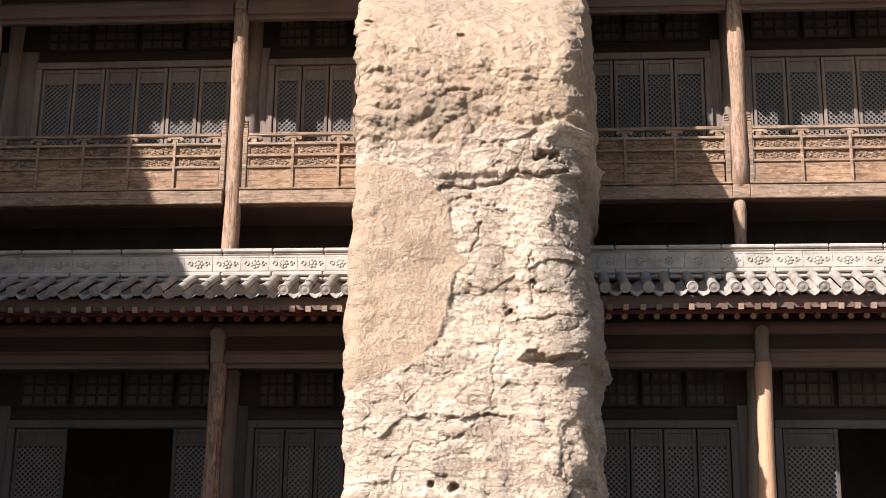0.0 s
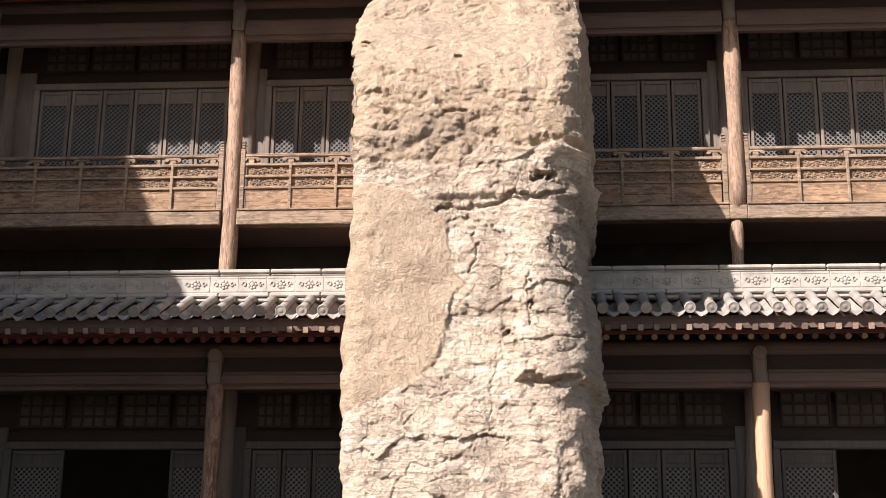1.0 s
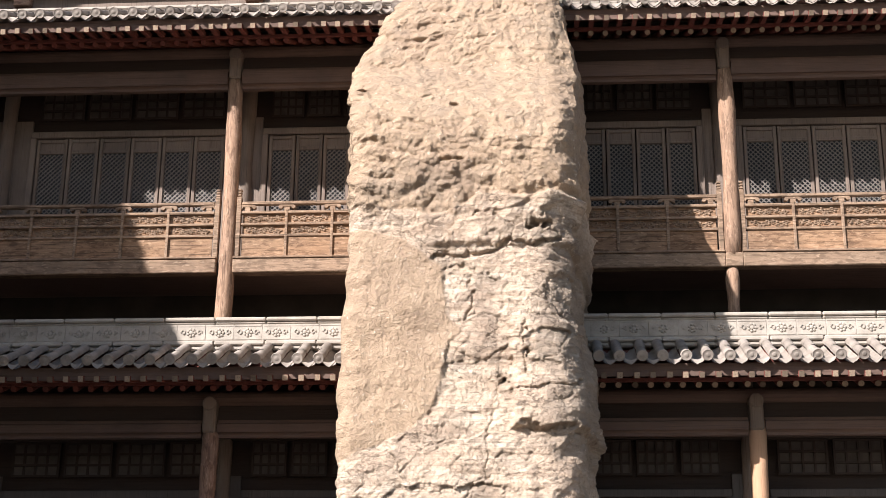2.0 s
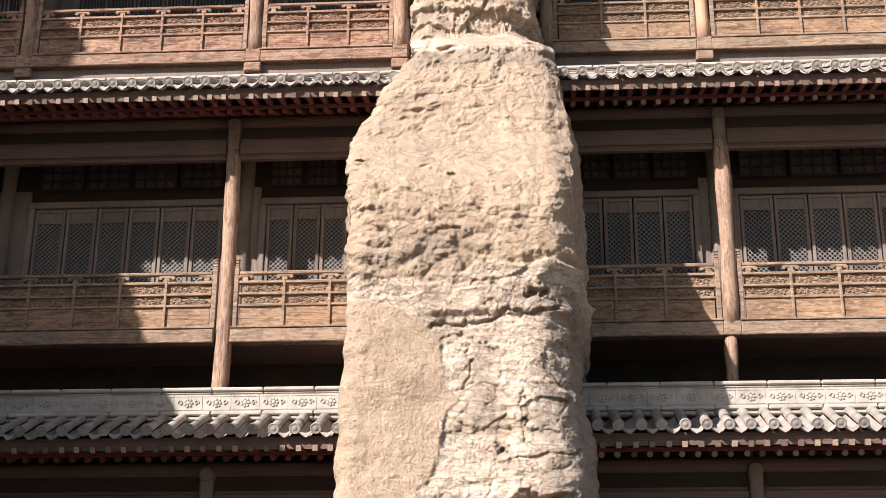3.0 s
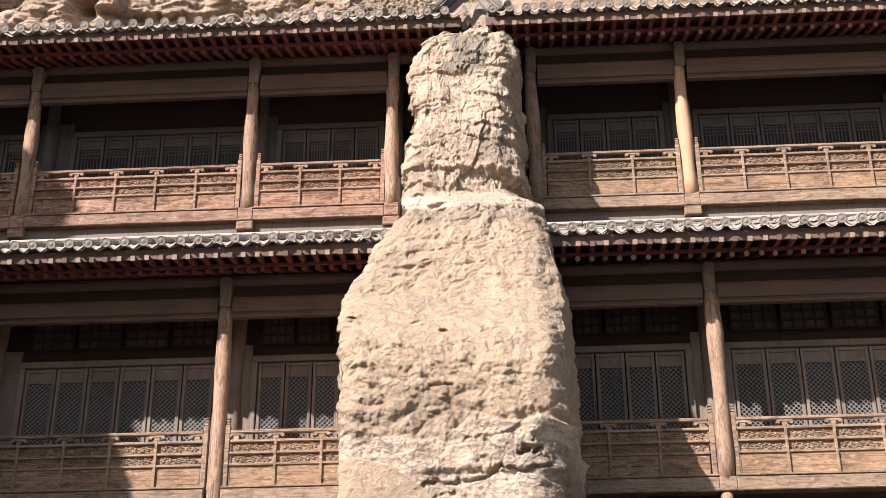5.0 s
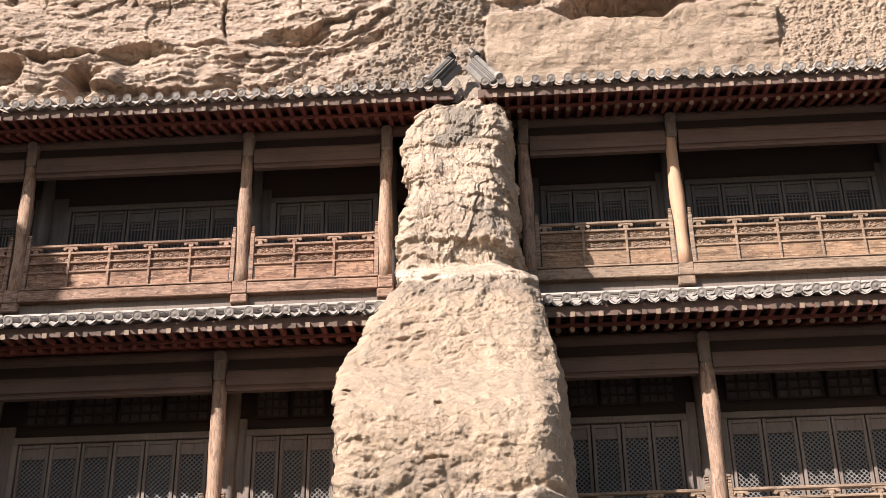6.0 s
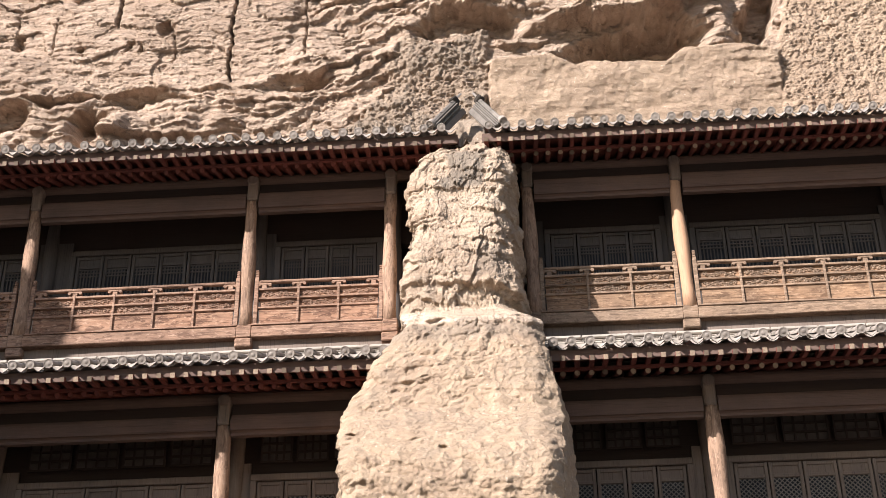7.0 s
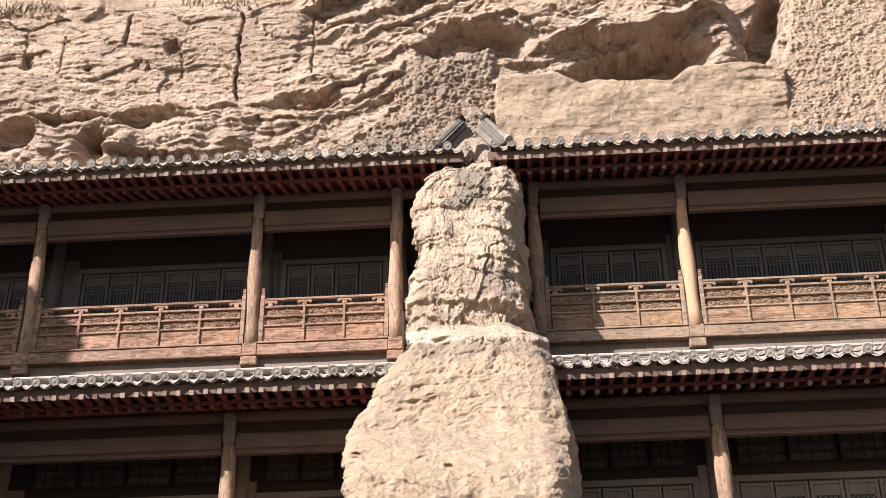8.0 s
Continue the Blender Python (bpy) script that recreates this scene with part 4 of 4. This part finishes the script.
# Unseen rock added left of view to cast shadow and block sky light.
WEST_CASTER_SHAPE = [
    (0.0, 7.0, -14.9, -6.75, -6.75),
    (6.6, 7.0, -14.9, -6.75, -6.75),
    (7.2, 11.0, -14.9, -6.75, -6.75),
    (9.25, 12.2, -14.7, -6.75, -6.75),
    (9.32, 12.2, -14.7, -8.4, -8.4),
    (10.2, 12.2, -14.6, -8.75, -8.75),
    (10.8, 12.2, -14.5, -9.15, -9.15),
    (12.6, 12.2, -14.4, -10.6, -10.6),
    (13.4, 12.2, -14.3, -10.96, -10.96),
    (15.3, 12.2, -14.2, -12.2, -12.2),
    (17.45, 12.2, -14.0, -13.4, -13.4),
    (17.8, 12.2, -14.05, -13.35, -13.35),
    (18.05, 12.2, -14.3, -13.18, -13.18),
    (18.35, 12.2, -14.35, -13.08, -13.08),
    (18.65, 12.2, -14.25, -13.2, -13.2),
    (18.92, 12.2, -14.0, -13.45, -13.45),
    (19.05, 12.25, -13.85, -13.6, -13.6),
]
buttress("rock_pillar", WEST_CASTER_SHAPE, 12.55, 19.05, 0.05, "unseen stepped rock added to cast shadow on the west pavilion", 3, False, 1.0, 0.035)


def spot(x, z, cx, cz, rx, rz, soft_edge=0.35):
    return 1 - ease(1 - soft_edge, 1 + soft_edge, np.hypot((x - cx) / rx, (z - cz) / rz))


def pebbles(x, z, scale, seed):
    """Small stones pressed together: rounded lumps of several sizes with creases between them."""
    px, pz = x * scale + 0.8 * ripple(x * 3, z * 3, seed), z * scale + 0.8 * ripple(x * 3, z * 3, seed + 1)
    return 0.75 / scale * (1 - cells(px, pz, seed)[5]) + 0.6 / scale * (1 - cells(px * 0.43 + 2, pz * 0.43 + 1, seed + 2)[5]) + 0.25 / scale * (1 - cells(px * 2.1, pz * 2.1, seed + 3)[5])


JOINTS = [  # x, half width, depth, foot and head of the upright joints
    (-5.33, 0.02, 0.35, 19.2, 22.0), (-3.92, 0.008, 0.15, 19.6, 22.0), (-7.62, 0.025, 0.3, 20.75, 21.5), (-8.9, 0.005, 0.12, 20.1, 21.0), (-9.7, 0.005, 0.12, 20.3, 21.6), (-6.45, 0.005, 0.1, 19.7, 20.6),
]


def cliff():
    """The rock face: blocky beds and joints, dipping beds, a smooth slab under a hollow, mortar and gravel render."""
    xs = np.concatenate([np.arange(-13, -10.6, 0.1), np.arange(-10.6, 7.6, 0.0195), np.arange(7.6, 10, 0.1)])
    zs = np.concatenate([np.arange(15.5, 17.1, 0.08), np.arange(17.1, 22.3, 0.0165), np.arange(22.3, 26.0, 0.2)])
    x, z = np.meshgrid(xs, zs)
    wob = ripples(x * 1.1, z * 1.1, 4, 0.55, 40)
    rough = ripples(x * 4.5, z * 5.5, 4, 0.6, 41)
    grain = ripples(x * 17, z * 17, 3, 0.65, 42)
    render = ease(0.0, 0.08, x - 4.95 - 0.25 * np.maximum(0.0, z - 19.2) - 0.1 * wob)
    mortar = ease(0.0, 0.15, x + 2.2 + 0.3 * (19.95 - z) + 0.4 * wob) * (1 - ease(-0.45, -0.38, x + 0.1 * wob)) * (1 - ease(19.85, 20.0, z + 0.35 * wob))
    slab_top = np.interp(x, (-0.5, 0.8, 1.24, 1.5, 2.9, 3.2, 4.4, 5.0), (19.22, 19.28, 19.0, 19.06, 19.0, 19.25, 19.3, 19.1))
    slab = (1 - ease(slab_top - 0.12, slab_top + 0.03, z + 0.07 * wob + 0.03 * rough)) * ease(-0.46, -0.36, x - 0.5 * np.maximum(0.0, z - 18.7) ** 2) * (1 - render)
    dip = ease(-4.6, -3.6, x + 0.5 * wob) * (1 - ease(3.4, 4.2, x))
    lower = (1 - ease(18.9, 19.5, z + 0.35 * wob)) * (1 - dip)
    blocky = (1 - lower) * (1 - dip)
    flat = z + 0.16 * wob + 0.04 * rough
    lean = z + 0.34 * wob + 0.06 * rough - 0.5 * np.minimum(x, -0.3) - 0.12 * np.maximum(x, -0.3) - 1.8
    d = 0.25 * ripples(x * 0.3, z * 0.5, 2, 0.5, 43)
    # blocky beds at the top
    wide, wide_edge = facets(x * 0.75 + 0.1 * rough, flat * 1.5, 44)
    thin, thin_edge = facets(x * 1.5 + 0.2 * rough, flat * 5.0, 45)
    sliver, sliver_edge = facets(x * 2.6 + 0.3 * rough, flat * 11.0, 58)
    d += blocky * (0.12 * wide + 0.05 * thin * ease(-0.3, 0.2, wob) + 0.03 * sliver + 0.045 * beds(x, flat, 6.0, 46, 0.5, 0.1) + 0.035 * beds(x, flat, 15.0, 47, 0.7, 0.2) * ease(-0.3, 0.2, wob) + 0.02 * rough + 0.014 * grain)
    d -= blocky * (0.03 * (1 - ease(0, 0.016, wide_edge)) + 0.03 * (1 - ease(0, 0.04, thin_edge)) * ease(-0.1, 0.15, wob + 0.1) + 0.02 * (1 - ease(0, 0.06, sliver_edge)) * ease(-0.1, 0.2, rough))
    # worn rounded rock with deep hollows below it
    d += lower * (0.4 * lumpy(x * 0.7 + 0.3 * wob, flat * 1.5, 2, 0.5, 48) + 0.35 * beds(x, flat, 1.9, 49, 0.3, 0.1) + 0.16 * beds(x, flat, 4.7, 50, 0.4, 0.12) + 0.05 * beds(x, flat, 12.0, 57, 0.6, 0.2) + 0.08 * thin + 0.035 * sliver + 0.04 * rough + 0.014 * grain - 0.25)
    # dipping beds
    d += dip * (0.75 * beds(x, lean, 1.15, 51, 0.3, 0.1) + 0.25 * beds(x, lean, 3.1, 52, 0.4, 0.14) + 0.09 * beds(x, lean, 8.5, 53, 0.6, 0.2) + 0.1 * wide + 0.07 * thin + 0.03 * sliver + 0.04 * rough + 0.014 * grain - 0.4)
    for jx, half, deep, z0, z1 in JOINTS:
        away = np.abs(x - jx - 0.12 * ripple(z * 1.3, z * 0 + jx, 54) - 0.05 * rough)
        d -= deep * ease(z0 - 0.1, z0 + 0.1, z) * (1 - ease(z1 - 0.1, z1 + 0.1, z)) * (1 - ease(half * 0.5, half + 0.02, away))
    # hollows and noses
    mx, mz = x + 0.25 * wob, z + 0.2 * wob + 0.05 * rough
    d += 0.5 * spot(mx, mz, 2.3, 20.35 + 0.1 * (x - 2), 1.6, 0.24, 0.5)
    d += 0.3 * spot(mx, mz, -0.6, 20.75, 1.2, 0.22, 0.5)
    d -= (0.7 + 0.25 * beds(x, flat, 3.0, 59, 0.3)) * spot(mx, mz, 2.3, 19.35 + 0.2 * (x - 2), 1.35, 0.5, 0.3) * (1 - slab)
    d -= 0.4 * spot(mx, mz, -0.75, 20.15, 1.0, 0.38, 0.3)
    d -= 0.75 * spot(mx, mz, -8.0, 18.2, 0.3, 0.42, 0.4)
    d -= 0.5 * spot(mx, mz, -9.55, 18.5, 0.35, 0.3, 0.4)
    d -= 0.35 * spot(mx, mz, -4.0, 18.95, 0.5, 0.2, 0.5)
    d -= 0.16 * spot(mx, mz, -6.9, 18.75, 0.9, 0.14, 0.6)
    d -= 0.3 * spot(mx, mz, -8.6, 18.95, 0.6, 0.1, 0.5)
    for hx, hz, r in ((-6.66, 20.57, 0.13), (-7.35, 20.2, 0.07), (-7.1, 20.1, 0.06), (-9.6, 20.45, 0.12), (-8.3, 20.1, 0.06)):
        d -= 0.22 * spot(x + 0.1 * rough, z + 0.1 * rough, hx, hz, r, 1.3 * r, 0.4)
    d -= 0.8 * spot(mx, mz, 4.75 + 0.25 * (z - 20), 20.2, 0.28, 0.9, 0.3)
    d += 0.35 * spot(mx, mz, 3.75, 19.9, 0.55, 0.75, 0.35)
    d += 0.25 * spot(mx, mz, -7.4, 17.95, 0.35, 0.35, 0.6)
    calm = 0.3 + 0.02 * beds(x, flat, 4.0, 55, 0.2, 0.1) + 0.012 * beds(x, flat, 14.0, 56, 0.3) + 0.008 * rough + 0.006 * grain + 0.1 * wob + 0.25 * (z - 18.6) + 0.03 * sliver * ease(0.0, 0.6, x - 3.6 + z - 19.0)
    d = d * (1 - slab) + calm * slab
    d = d * (1 - render) + (0.16 + 0.05 * wob + 0.05 * rough + 0.02 * grain + 0.9 * pebbles(x, z, 19.0, 60)) * render
    d = d * (1 - mortar) + (0.17 + 0.2 * wob + 0.05 * rough + 0.03 * grain + 0.9 * pebbles(x, z, 13.0, 64)) * mortar
    rim = ease(21.35, 21.9, z + 0.35 * wob) * (1 - ease(-4.6, -3.6, x))
    verts = np.stack([x, 21.6 + 0.05 * (z - 16) - d + 0.5 * rim, z - 0.25 * d], -1)
    coat = np.maximum(np.maximum(render * 0.8, mortar * 0.7), slab * 0.75)
    stain_and_shade = np.minimum(1.0, 0.5 * mortar + (0.08 + 0.16 * dip + 0.1 * lower) * ease(-0.25, 0.45, wob + 0.4 * rough) * (1 - slab) * (1 - render) + 0.1 * render)
    data = rock_mesh("cliff", verts, len(xs), len(zs), {"coat": coat, "stain_and_shade": stain_and_shade, "pebbly": np.maximum(render, mortar)}, material=CLIFF_ROCK)
    return tagged(new("cliff", data), "layered tan sandstone cliff rising behind the roofs", "cliff", kind="structure")


cliff()


def mortar_core():
    """The rough mortar that fills the slot between the two roofs, from the pillar back to the cliff."""
    xs, ys = np.arange(-1.25, -0.2, 0.02), np.arange(18.25, 21.7, 0.03)
    x, y = np.meshgrid(xs, ys)
    side = np.abs(x + 0.74) / 0.52
    z = 14.75 + (y - 18.25) * 0.66 + 0.5 * (1 - ease(0.3, 1.0, side)) * ease(18.3, 18.9, y)
    z += 0.1 * ripples(x * 6, y * 6, 4, 0.65, 70) + 0.7 * pebbles(x, y, 6.0, 71)
    verts = np.stack([x + 0.03 * ripples(x * 7, y * 7, 2, 0.5, 75), y + 0.05 * ripples(x * 6, y * 6, 3, 0.5, 76), z], -1)
    one = np.ones_like(x)
    data = rock_mesh("mortar_core", verts, len(xs), len(ys), {"coat": 0.6 * one, "stain_and_shade": 0.5 * one, "pebbly": one})
    return tagged(new("mortar_fill", data), "rough grey-tan mortar filling the slot between two roofs", "mortar", kind="structure")


mortar_core()


def verge(house, side, x):
    """The verge ridge at a roof's inner end: stacked courses of grey tile running up the slope, with an end cap."""
    foot, head = Vector((x + side * 0.3, 18.06, 15.06)), Vector((x - side * 0.03, 18.4, 15.72))
    way = (head - foot)
    turn = Matrix.Translation(foot) @ way.to_track_quat("Y", "Z").to_matrix().to_4x4()
    body = None
    for n, (w, z0, z1) in enumerate(((0.05, -0.16, -0.06), (0.035, -0.056, -0.034), (0.055, -0.03, 0.0), (0.04, 0.004, 0.034), (0.06, 0.038, 0.062), (0.045, 0.066, 0.1))):
        bm = boxed(-w, w, -0.02 * n, way.length, z0, z1, bevel=0.012)
        bmesh.ops.transform(bm, matrix=turn, verts=bm.verts)
        ob = part("verge_ridge" if body is None else "verge_course", bm, SHADED_TILE, body or house, "grey tiled verge ridge at the roof's end" if body is None else "")
        body = body or ob
    for k in range(3):
        m = turn @ Matrix.Translation((0, -0.05 + k * way.length / 2.2, 0.1)) @ Matrix.Diagonal((0.55, 1, 0.55, 1))
        part("ridge_cover_tile", shared("ridge_cover", lambda: cover_tile_mesh(way.length / 2.3, SHADED_TILE)), TILE, body, at=m)
    part("ridge_end_tile", shared("cap", cap_mesh), TILE, body, at=turn @ Matrix.Translation((0, -0.07, 0.11)))
    bm = boxed(-0.06, 0.06, way.length - 0.06, way.length + 0.05, 0.03, 0.17, bevel=0.02)
    bmesh.ops.transform(bm, matrix=turn, verts=bm.verts)
    part("head_block", bm, DARK, body, "dark end block")


verge(west, -1, GAP[0] - 0.02)
verge(east, 1, GAP[1] - 0.06)


def dry_grass(places):
    """Tufts of dry grass on the cliff's edge."""
    rng = random.Random(5)
    bm = bmesh.new()
    for cx, cy, cz, spread, count in places:
        for _ in range(count):
            x, z = cx + rng.gauss(0, spread), cz + rng.gauss(0, 0.07)
            root = Vector((x, cy + rng.uniform(-0.1, 0.1), z))
            tip = root + Vector((rng.uniform(-0.16, 0.16), rng.uniform(-0.15, 0.02), rng.uniform(0.02, 0.17)))
            side = Vector((0.008, 0.004, 0))
            mid = (root + tip) / 2 + Vector((0, 0, 0.04))
            quad = [bm.verts.new(p) for p in (root - side, root + side, mid + side * 0.7, mid - side * 0.7)]
            bm.faces.new(quad)
            bm.faces.new((quad[3], quad[2], bm.verts.new(tip)))
    n = Nodes("dry_grass", 0.9)
    mat = n.done(n.ramp(n.noise(n.coords(), 6.0, 3), (0.35, (0.06, 0.06, 0.03)), (0.65, (0.17, 0.14, 0.07))))
    return tagged(new("dry_grass", to_mesh("dry_grass", bm, mat)), "tufts of dry grass along the cliff's upper edge", "grass", kind="stuff")


dry_grass([(-10.0, 21.75, 21.68, 0.3, 90), (-9.5, 21.75, 21.75, 0.25, 40), (-6.2, 21.85, 21.72, 0.25, 40), (-5.5, 21.85, 21.68, 0.2, 40)])
